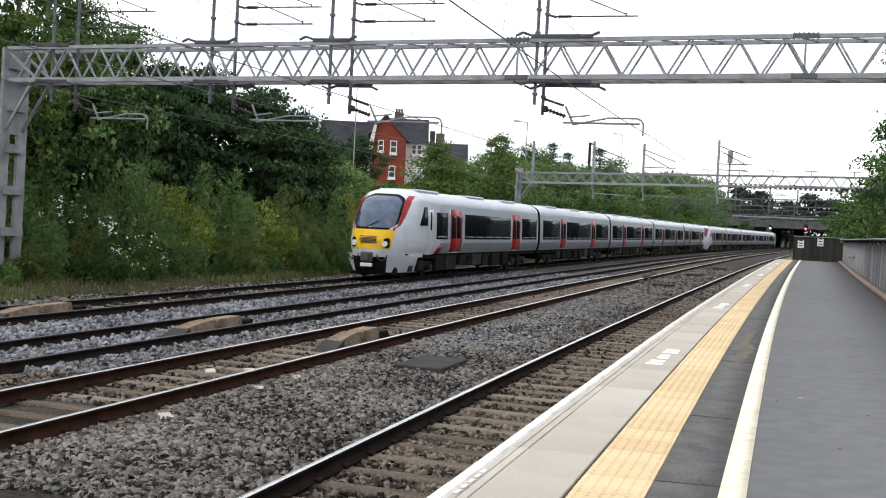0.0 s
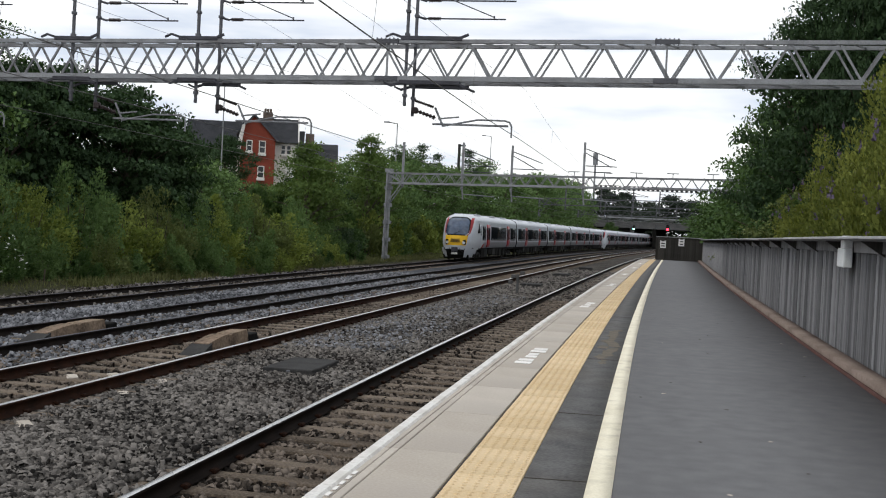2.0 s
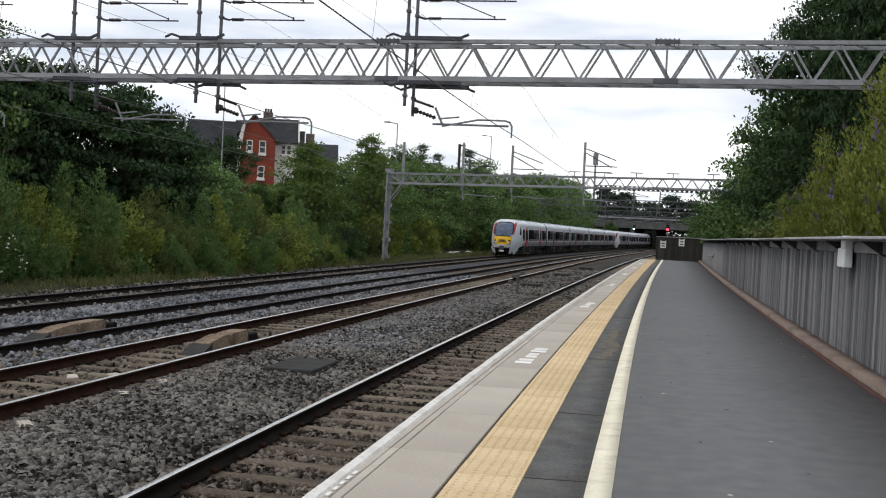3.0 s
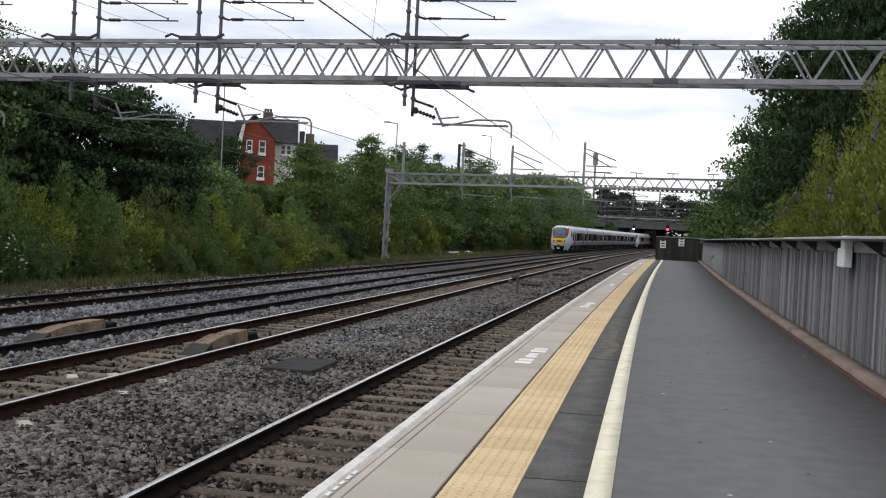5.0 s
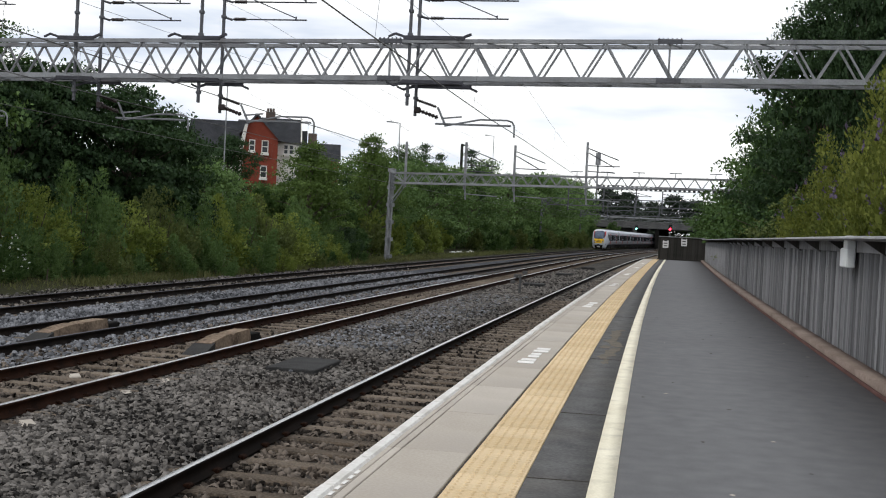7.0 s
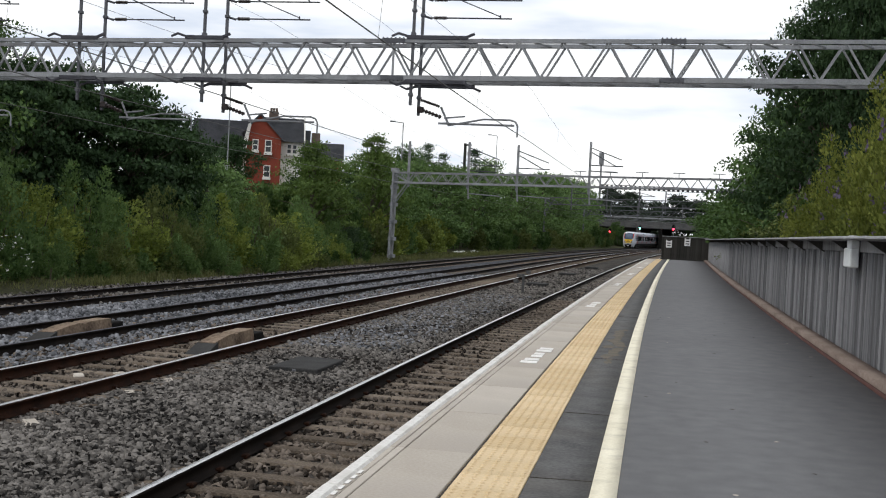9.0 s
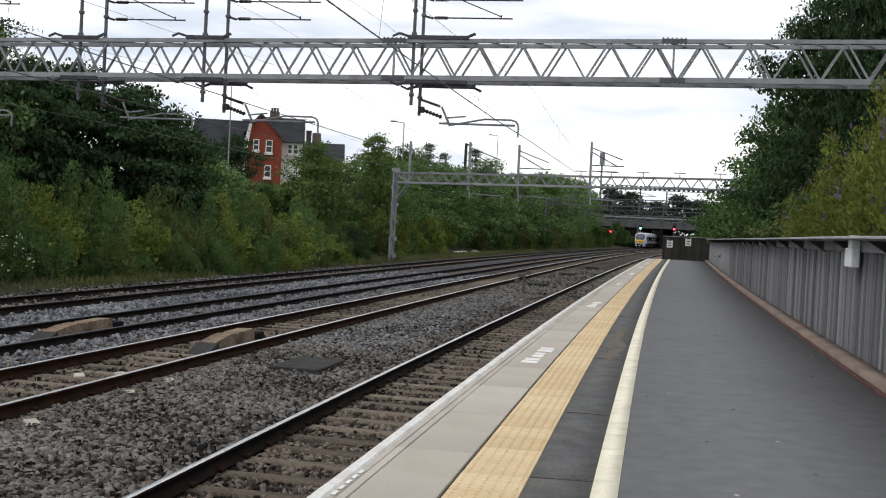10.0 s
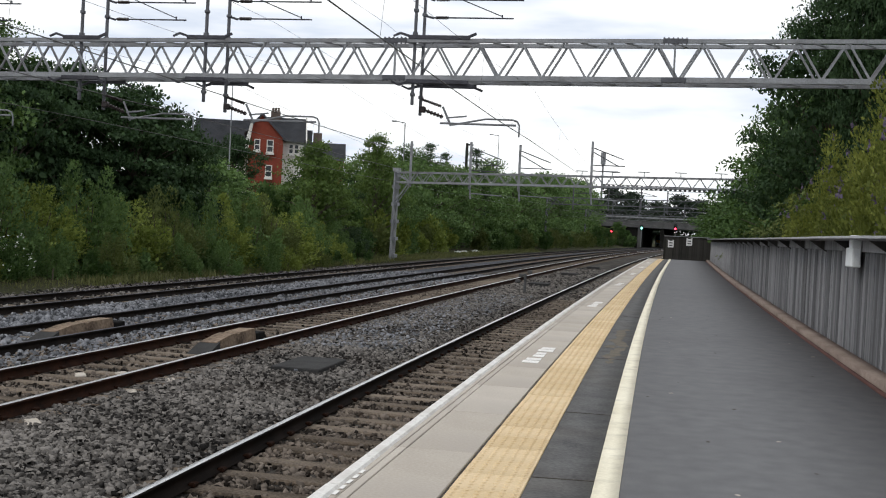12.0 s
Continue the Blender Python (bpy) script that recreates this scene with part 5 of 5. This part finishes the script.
def shoot_bush(name, label, mat, seed, shoots=150, per=32, height=4.0, radius=2.1, leaf=0.205, flower=None, flowers=0):
    """A bush of upright, arching leafy shoots."""
    rng = np.random.default_rng(seed)
    t = thing(name, label, "bush")
    b = B()
    for k in range(7):
        a = k * 0.9
        rod(b, (0.15 * math.cos(a), 0.15 * math.sin(a), -0.2), (0.7 * math.cos(a) * radius / 2, 0.7 * math.sin(a) * radius / 2, height * 0.62), 0.035, 5, 0.015)
    part("stem", b, "bark", t)
    # plumes: leafy spires on a dome, with dark gaps between them
    n = max(12, shoots // 7)
    per_plume = shoots * per // n
    ang, rad = rng.uniform(0, 6.283, n), np.sqrt(rng.random(n)) * radius
    crest = height * (1 - 0.62 * (rad / radius) ** 2) * rng.uniform(0.62, 1.04, n)
    out = np.stack([np.cos(ang), np.sin(ang), np.zeros(n)], 1)
    axis = np.array([0, 0, 1.0]) + out * (rad / radius)[:, None] * 0.75 + rng.normal(0, 0.16, (n, 3))
    axis /= np.linalg.norm(axis, axis=1, keepdims=True)
    length = height * rng.uniform(0.30, 0.52, n)
    tip = np.stack([np.cos(ang) * rad, np.sin(ang) * rad, crest], 1) + out * 0.1
    root = tip - axis * length[:, None]
    thick = radius * rng.uniform(0.15, 0.29, n)
    u = rng.random((n, per_plume)) ** 0.75
    spin = rng.uniform(0, 6.283, (n, per_plume))
    e1 = np.cross(axis, np.array([0.31, 0.95, 0.02]))
    e1 /= np.linalg.norm(e1, axis=1, keepdims=True)
    e2 = np.cross(axis, e1)
    ray = e1[:, None] * np.cos(spin)[..., None] + e2[:, None] * np.sin(spin)[..., None]
    lobes = 1 + 0.35 * np.sin(spin * 3 + u * 7 + ang[:, None])
    wide_at = thick[:, None] * (np.sin(np.clip(u * 0.8 + 0.18, 0, 1) * math.pi) ** 0.7 + 0.06) * lobes * rng.uniform(0.45, 1.05, (n, per_plume))
    cen = root[:, None] + axis[:, None] * (length[:, None] * u)[..., None] + ray * wide_at[..., None]
    grow = axis[:, None] * 0.8 + ray * 0.55 + rng.normal(0, 0.28, (n, per_plume, 3))
    nor = ray * 0.9 + np.array([0, 0, 0.55]) + rng.normal(0, 0.22, (n, per_plume, 3))
    size = leaf * rng.uniform(0.6, 1.25, (n, per_plume)) * (1.1 - 0.4 * u)
    v, f = leaf_mesh(cen.reshape(-1, 3), grow.reshape(-1, 3), nor.reshape(-1, 3), size.ravel(), size.ravel() * 0.58)
    arrays("foliage", v, f, mat, t)
    # broad inner leaves that keep the heart of each plume dark
    core = np.repeat(root, 24, 0) + np.repeat(axis * length[:, None], 24, 0) * rng.uniform(0.0, 0.72, (n * 24, 1)) + rng.normal(0, 0.28, (n * 24, 3)) * np.repeat(thick, 24)[:, None]
    size = np.minimum(np.repeat(thick, 24), leaf * 2.0) * rng.uniform(0.5, 0.95, n * 24)
    v, f = leaf_mesh(core, np.repeat(axis, 24, 0) + rng.normal(0, 0.3, (n * 24, 3)), unit(rng, n * 24), size, size * 0.7)
    arrays("inner_foliage", v, f, mat, t)
    k = 500
    a2, r2 = rng.uniform(0, 6.283, k), np.sqrt(rng.random(k)) * radius * 0.85
    q = np.stack([np.cos(a2) * r2, np.sin(a2) * r2, height * (1 - 0.62 * (r2 / radius) ** 2) * rng.uniform(0.02, 0.62, k)], 1)
    size = min(radius * 0.11, leaf * 1.6) * rng.uniform(0.7, 1.3, k)
    v, f = leaf_mesh(q, unit(rng, k), unit(rng, k), size, size * 0.7)
    arrays("inner_foliage", v, f, mat, t)
    shoots = n
    if flower:
        k = rng.choice(shoots, flowers)
        if flower == "mauve":
            ax = tip[k] - root[k] + rng.normal(0, 0.8, (flowers, 3))
            p = tip[k] + rng.normal(0, 0.12, (flowers, 3))
            q = np.repeat(p, 10, 0) + np.repeat(ax / np.linalg.norm(ax, axis=1, keepdims=True), 10, 0) * np.tile(np.linspace(0, 0.12, 10), flowers)[:, None]
            s = np.tile(np.linspace(0.085, 0.04, 10), flowers)
        else:
            q = np.repeat(tip[k] + rng.normal(0, 0.25, (flowers, 3)), 3, 0) + rng.normal(0, 0.03, (flowers * 3, 3))
            s = np.full(len(q), 0.11)
        v, f = leaf_mesh(q, unit(rng, len(q)), unit(rng, len(q)), s, s * 0.9)
        tagged(arrays("blossom", v, f, flower, t), kind="stuff")
    return t


def clump_tree(name, label, mat, seed, clumps=90, per=110, height=8.0, radius=3.2, leaf=0.17, low=0.25, thin=0.0, spread=0.62, pointed=0.0, inner=(900, 0.64, 0.11), flat=0.75):
    """A tapered trunk with limbs, and a crown of leaf clumps with gaps and an uneven outline."""
    rng = np.random.default_rng(seed)
    t = thing(name, label, "tree")
    ang = rng.uniform(0, 6.283, clumps)
    h = rng.random(clumps) ** 0.85
    shape = np.sin(np.clip(h * 0.86 + 0.14, 0, 1) * math.pi) ** 0.6 * (1 - pointed * h)
    rad = radius * shape * np.where(rng.random(clumps) < 0.72, rng.uniform(0.72, 1.08, clumps), rng.uniform(0.1, 0.7, clumps))
    rad *= 1 + 0.18 * np.sin(ang * 2 + seed) + 0.1 * np.sin(ang * 5 + h * 9)
    cen = np.stack([np.cos(ang) * rad, np.sin(ang) * rad, height * (low + (1 - low) * h * 0.97)], 1)
    b = B()
    rod(b, (0, 0, -0.6), (0.1, 0.05, height * 0.45), radius * 0.075, 9, radius * 0.045)
    rod(b, (0.1, 0.05, height * 0.45), (-0.05, 0.1, height * 0.9), radius * 0.045, 7, 0.02)
    part("trunk", b, "bark", t)
    b = B()
    for k in range(0, clumps, 3):
        p = Vector(cen[k])
        s = Vector((0.05, 0.05, max(height * 0.15, p.z * 0.62)))
        mid = s.lerp(p, 0.55) + Vector((0, 0, 0.12 * height * rng.uniform(-0.3, 0.6)))
        rod(b, s, mid, 0.05, 4, 0.03)
        rod(b, mid, p, 0.03, 4, 0.008)
    tagged(part("branching", b, "bark", t), kind="stuff")
    rc = radius * spread * rng.uniform(0.28, 0.62, clumps)
    n = clumps * per
    d = unit(rng, n).reshape(clumps, per, 3)
    d[..., 2] = np.where(d[..., 2] < -0.15, -d[..., 2] * 0.6, d[..., 2])
    r = rng.random((clumps, per)) ** 0.4 * (1 + 0.22 * np.sin(5 * np.arctan2(d[..., 1], d[..., 0]) + 3 * d[..., 2] + ang[:, None]))
    pos = cen[:, None] + d * (r * rc[:, None])[..., None] * np.array([1.1, 1.1, flat])
    # twigs that stand out of the outline
    stick = rng.random((clumps, per)) < 0.05
    pos += d * (stick * rng.uniform(0, 0.18, (clumps, per)) * rc[:, None])[..., None]
    out = d * 0.45 + rng.normal(0, 0.6, (clumps, per, 3))
    nor = rng.normal(0, 0.3, (n, 3)) + np.array([0, 0, 0.2]) + d.reshape(-1, 3) * 1.2
    size = leaf * rng.uniform(0.6, 1.3, n)
    keep = rng.random(n) > thin
    v, f = leaf_mesh(pos.reshape(-1, 3)[keep], out.reshape(-1, 3)[keep], nor[keep], size[keep], size[keep] * 0.62)
    arrays("crown", v, f, mat, t)
    if thin < 0.2:
        k = inner[0]
        a2, h2 = rng.uniform(0, 6.283, k), rng.random(k)
        r2 = radius * inner[1] * np.sin(np.clip(h2 * 0.8 + 0.16, 0, 1) * math.pi) ** 0.6 * (1 - pointed * h2) * np.sqrt(rng.random(k))
        q = np.stack([np.cos(a2) * r2, np.sin(a2) * r2, height * (low + (0.9 - low) * h2)], 1)
        size = radius * inner[2] * rng.uniform(0.7, 1.3, k)
        v, f = leaf_mesh(q, unit(rng, k), unit(rng, k), size, size * 0.75)
        arrays("inner_foliage", v, f, mat, t)
    return t


def stand(proto, y, off, scale, spin, sz=None, sink=0.15):
    p = at(y, off)
    z = float(ground_height(np.array([off]), y)[0]) - sink
    m = pose(p.x, p.y, z, 0, 0, spin) @ Matrix.Diagonal((scale, scale, sz or scale, 1))
    if "placed" not in proto:
        proto["placed"] = 1
        proto.matrix_basis = m
        return proto
    return copy_thing(proto, m)


def build_plants():
    rng = random.Random(21)
    bright = shoot_bush("bush", "bright yellow-green leafy bush on the railway bank", "leaf_bright", 1, shoots=190, per=34, leaf=0.15)
    mid = shoot_bush("bush", "mid-green leafy bush on the railway bank", "leaf_mid", 2, shoots=190, per=34, leaf=0.15)
    olive = shoot_bush("bush", "olive-green straggling bush on the railway bank", "leaf_olive", 3, shoots=180, per=34, leaf=0.15)
    grey = shoot_bush("bush", "grey-green arching bush on the railway bank", "leaf_grey", 4, shoots=180, per=34, leaf=0.15)
    bind = shoot_bush("bush", "green bush covered with white bindweed flowers", "leaf_deep", 5, shoots=160, per=34, height=3.2, leaf=0.15, flower="petal", flowers=70)
    dark = clump_tree("tree", "dense dark green tree on the railway bank", "leaf_dark", 11, clumps=85, per=150, height=7.6, radius=3.4, leaf=0.21, low=0.12, spread=0.66, flat=0.42)
    tall = clump_tree("tree", "tall deep green tree with an open crown", "leaf_deep", 12, clumps=80, per=130, height=11, radius=3.6, leaf=0.17, low=0.12, thin=0.05, flat=0.6)
    lime = clump_tree("tree", "bright green young tree behind the bushes", "leaf_lime", 13, clumps=70, per=110, height=8, radius=2.6, leaf=0.18, low=0.1, flat=0.9, pointed=0.12)
    wood = clump_tree("tree", "mid-green tree on the bank", "leaf_mid", 14, clumps=52, per=95, height=6.5, radius=2.9, leaf=0.22, low=0.08, flat=0.7)
    far = clump_tree("tree", "hazy dark green tree in the distance", "leaf_far", 15, clumps=50, per=70, height=12, radius=5.5, leaf=0.6, low=0.15)
    spire = clump_tree("tree", "thin conical dark tree on the skyline", "leaf_dark", 16, clumps=70, per=60, height=11, radius=2.2, leaf=0.2, low=0.2, thin=0.3, pointed=0.75)
    row = [shoot_bush("bush", "distant " + l, m, 50 + i, shoots=80, per=26, leaf=0.34) for i, (l, m) in enumerate((("yellow-green bush beside the tracks", "leaf_bright"), ("mid-green bush beside the tracks", "leaf_mid"), ("olive-green bush beside the tracks", "leaf_olive"), ("dull green bush beside the tracks", "leaf_deep")))]
    # front row of bushes along the verge
    for y, off, p, h in ((23.5, -26.6, mid, 1.0), (27.0, -26.0, olive, 1.0), (31.2, -24.6, mid, 0.95), (33.6, -23.6, bind, 0.98), (36.2, -23.3, mid, 0.95), (38.6, -23.4, bright, 1.12), (41.0, -22.4, mid, 1.0),
                         (43.6, -22.2, bright, 1.0), (46.2, -21.6, olive, 0.92), (49.0, -21.2, mid, 0.9), (51.6, -21.2, bright, 0.95), (54.4, -21.0, mid, 0.98), (57.4, -21.2, olive, 1.0), (60.6, -21.3, bright, 1.05),
                         (64.0, -21.6, mid, 0.95), (67.8, -21.8, bright, 0.72), (71.6, -22.0, mid, 0.86), (75.6, -22.4, grey, 0.85)):
        k = h * 0.98 + rng.uniform(-0.04, 0.04)
        stand(p, y, off, k, rng.uniform(0, 360), k * rng.uniform(0.84, 1.14))
    y = 79.5
    while y < 270:
        stand(rng.choice(row if y < 140 else row[2:]), y, (-25.2 if 108 < y < 128 else -22.6) + rng.uniform(-0.7, 0.4), rng.uniform(0.8, 1.0) * (1 + (y - 80) / 500), rng.uniform(0, 360))
        y += 3.4 + (y - 80) / 45
    for y, off, k in ((288.5, -25.8, 1.5), (290.5, -22.6, 1.35), (293.0, -21.2, 1.1), (286, -28.5, 1.7), (279, -25.6, 1.4), (294.5, -24.2, 1.6)):
        stand(row[3] if off > -25 else row[2], y, off, k, rng.uniform(0, 360))
    # low growth in front
    for y, off, p, h in ((26.2, -24.2, olive, 0.5), (30.8, -22.9, mid, 0.5), (32.6, -22.5, olive, 0.5), (34.5, -22.0, bind, 0.62), (33.0, -22.4, bind, 0.6), (37.0, -21.4, mid, 0.5),  (39.8, -20.6, olive, 0.5), (44.6, -20.0, mid, 0.5), (48.0, -19.5, mid, 0.45), (52.6, -19.4, mid, 0.45), (56.0, -19.5, bright, 0.42), (63.0, -20.0, olive, 0.4)):
        stand(p, y, off, h, rng.uniform(0, 360))
    y = 19.0
    while y < 74:
        o = -22.0 if y < 31 else -21.4 if y < 37 else -20.4
        stand(rng.choice(row), y, o + rng.uniform(-0.5, 0.3), rng.uniform(0.26, 0.42), rng.uniform(0, 360))
        y += 2.1
    # second row, then the trees on the bank
    y = 26.0
    while y < 100:
        stand(rng.choice([mid, olive, mid, mid, bright] if y < 60 else row), y, -25.6 - (1.6 if y < 34 else 0) + rng.uniform(-0.6, 0.6), rng.uniform(0.85, 1.1), rng.uniform(0, 360))
        y += 3.1
    for p, y, off, s, sz in ((tall, 31.5, -29.0, 1.0, 1.08), (wood, 36.0, -30.0, 1.1, 1.2), (tall, 46.0, -30.5, 0.95, 0.80), (tall, 36.5, -28.8, 1.0, 1.05), (lime, 34.2, -27.0, 0.95, 1.05), (dark, 40.2, -29.0, 0.95, 1.10), (tall, 42.6, -30.8, 0.92, 0.88), (dark, 44.2, -27.6, 0.84, 0.92), (wood, 38.0, -26.6, 0.9, 1.0),
                             (dark, 49.6, -25.0, 1.06, 0.96), (dark, 49.3, -27.6, 0.95, 1.0), (dark, 54.0, -24.6, 0.8, 0.84), (dark, 52.8, -25.4, 0.82, 0.86), (dark, 47.0, -28.5, 0.9, 0.95), (tall, 28.0, -30.0, 1.0, 0.95), (tall, 26.0, -27.5, 0.9, 0.95),
                             (wood, 62.0, -26.5, 0.85, 0.66), (wood, 66.5, -27.5, 0.8, 0.58), (lime, 71.5, -23.2, 1.05, 0.90), (lime, 74.5, -23.4, 0.72, 0.82), (dark, 85, -34.6, 0.8, 0.78), (wood, 83.5, -30.2, 0.8, 0.42), (wood, 78, -28.0, 0.8, 0.5), (wood, 79, -25.5, 0.85, 0.66), (lime, 87.0, -23.4, 0.98, 1.12), (wood, 92.0, -26.5, 0.9, 0.9), (lime, 91.5, -24.4, 0.85, 0.9), (dark, 83.0, -26.5, 0.75, 0.8),
                             (wood, 108, -29, 1.0, 0.95), (wood, 127, -30, 1.1, 1.18), (tall, 148, -30, 1.0, 0.78), (wood, 168, -30, 1.4, 1.45), (wood, 96, -25.5, 1.0, 0.95), (wood, 102, -26, 1.1, 1.0), (spire, 122, -27.5, 1.0, 0.98), (spire, 127, -27.0, 0.9, 0.95), (tall, 118, -29, 0.9, 0.85), (spire, 136, -25.2, 1.25, 1.1), (wood, 110, -26, 1.1, 1.05), (wood, 119, -25.5, 1.2, 1.1),
                             (wood, 129, -25, 1.3, 1.15), (wood, 140, -25, 1.3, 1.2), (wood, 150, -26, 1.2, 1.15), (wood, 162, -25, 1.4, 1.3), (wood, 175, -26, 1.4, 1.3), (wood, 190, -25.5, 1.6, 1.5), (wood, 198, -26, 1.5, 1.5), (wood, 215, -27, 1.7, 1.6),
                             (wood, 232, -28, 1.7, 1.6), (wood, 252, -29, 1.9, 1.7), (wood, 275, -31, 1.9, 1.7)):
        stand(p, y, off, s, rng.uniform(0, 360), sz)
    for y, off, s, sz in ((318, -40, 1.2, 1.05), (330, -31, 1.1, 1.12), (322, -24, 0.9, 0.95), (345, -19, 1.0, 1.05), (336, -12, 1.05, 1.2), (350, -7, 1.1, 1.15), (330, 2, 1.0, 0.9), (340, 11, 1.2, 1.0), (360, 22, 1.2, 1.1), (320, -50, 1.2, 1.1), (390, -33, 1.4, 1.2), (400, -3, 1.4, 1.2), (300, 22, 1.1, 0.9), (270, 16, 1.0, 0.75), (240, 14, 0.9, 0.7)):
        stand(far, y, off, s, rng.uniform(0, 360), sz)
    # behind the platform fence
    budd = shoot_bush("flowering_bush", "yellow-green bush with fading mauve flower spikes behind the fence", "leaf_gold", 31, shoots=260, per=56, height=4.4, radius=1.75, leaf=0.105, flower="mauve", flowers=34)
    big = clump_tree("tree", "large dark green tree behind the platform fence", "leaf_dark", 32, clumps=190, per=190, height=11, radius=4.2, leaf=0.16, low=0.06, spread=0.42, inner=(5000, 0.9, 0.07), flat=0.7)
    scrub = clump_tree("shrub", "mixed olive-green scrub behind the fence", "leaf_olive", 34, clumps=60, per=110, height=4.6, radius=1.9, leaf=0.13, low=0.05)
    deep = clump_tree("shrub", "dark green scrub behind the fence", "leaf_deep", 36, clumps=60, per=100, height=4.6, radius=1.9, leaf=0.14, low=0.05)
    copse = clump_tree("tree", "dark green tree beyond the platform fence", "leaf_deep", 35, clumps=60, per=90, height=6.5, radius=2.9, leaf=0.2, low=0.05)
    for p, y, off, s, sz in ((budd, 31.0, 5.6, 1.0, 1.2), (budd, 27.4, 5.2, 0.95, 1.2), (budd, 34.6, 5.5, 1.0, 1.0), (budd, 24.2, 4.9, 0.9, 1.2), (budd, 28.4, 6.9, 1.1, 1.55), (budd, 21.0, 5.0, 0.9, 1.2), (budd, 33.0, 7.4, 1.0, 1.4), (budd, 36.6, 5.2, 1.05, 1.10), (budd, 40.0, 5.2, 0.95, 0.9),
                             (deep, 38.5, 6.3, 1.0, 0.95), (scrub, 42.0, 5.2, 1.0, 0.85), (deep, 47, 5.0, 1.1, 0.85), (scrub, 54, 5.0, 1.1, 0.85), (deep, 62, 5.2, 1.15, 0.85), (scrub, 37.5, 4.9, 0.8, 0.7), (budd, 44.5, 4.6, 0.7, 0.6),
                             # the tall copse trees at 11.5 to 13 are added, hidden, to darken train reflections
                             (big, 50.0, 6.5, 0.80, 1.12), (big, 46.0, 7.6, 0.62, 1.10), (big, 44.0, 9.6, 0.9, 1.25), (copse, 75, 12.0, 1.4, 1.5), (copse, 92, 11.5, 1.5, 1.5), (copse, 112, 12.0, 1.5, 1.5), (copse, 135, 13.0, 1.6, 1.5), (copse, 160, 13.0, 1.7, 1.5), (copse, 190, 13.0, 1.9, 1.5), (big, 34.0, 9.9, 0.9, 0.95), (big, 26.0, 9.0, 0.85, 0.82),
                             (copse, 60, 6.9, 0.95, 0.95), (copse, 71, 7.0, 1.0, 0.86), (copse, 82, 8.4, 1.0, 0.80), (copse, 95, 7.4, 1.1, 0.74), (copse, 110, 7.0, 1.2, 0.7), (copse, 128, 6.9, 1.2, 0.75), (copse, 150, 6.9, 1.3, 0.8), (copse, 175, 6.8, 1.4, 0.8), (copse, 205, 6.2, 1.5, 0.8), (copse, 240, 5.8, 1.6, 0.85), (copse, 270, 5.9, 1.6, 0.85)):
        stand(p, y, off, s, rng.uniform(0, 360), sz)
    # dry grass on the verge
    g = np.random.default_rng(77)
    n = 22000
    y = 20 + 136 * g.random(n) ** 1.6
    off = -19.0 - 1.5 * g.random(n) - np.where(y < 36, 3.4 * g.random(n), 0) - 0.6 * (y > 60)
    s = np.interp(y, GRID, SLOPE)
    cen = np.stack([np.interp(y, GRID, COURSE) + off, y - off * s, ground_height(off, y) - 0.05], 1)
    ax = g.normal(0, 0.28, (n, 3)) + np.array([0, 0, 1.0])
    size = g.uniform(0.12, 0.48, n) * np.where(y < 36, 0.6, 1.0)
    v, f = leaf_mesh(cen, ax, g.normal(size=(n, 3)), size, size * 0.09)
    tagged(arrays("verge_grass", v, f, "grass"), "dry yellow-green grass along the foot of the bank", "grass", kind="stuff")


build_plants()


# ---- litter on the verge ----
def build_litter():
    rng = random.Random(3)
    for i in range(6):
        b = B()
        bmesh.ops.create_icosphere(b, subdivisions=1, radius=1.0)
        for v in b.verts:
            v.co *= rng.uniform(0.6, 1.2)
            v.co.z *= 0.55
        r = rng.uniform(0.2, 0.42)
        ob = part("litter_bag", b, "petal")
        p = at(113 + i * 2.1, -21.8 + rng.uniform(-0.5, 0.5))
        ob.matrix_basis = pose(p.x, p.y, -1.08, 0, 0, rng.uniform(0, 360)) @ Matrix.Diagonal((r * 1.4, r, r, 1))
        tagged(ob, "crumpled white rubbish bag lying on the verge", "litter", "verge litter")


build_litter()


motions()
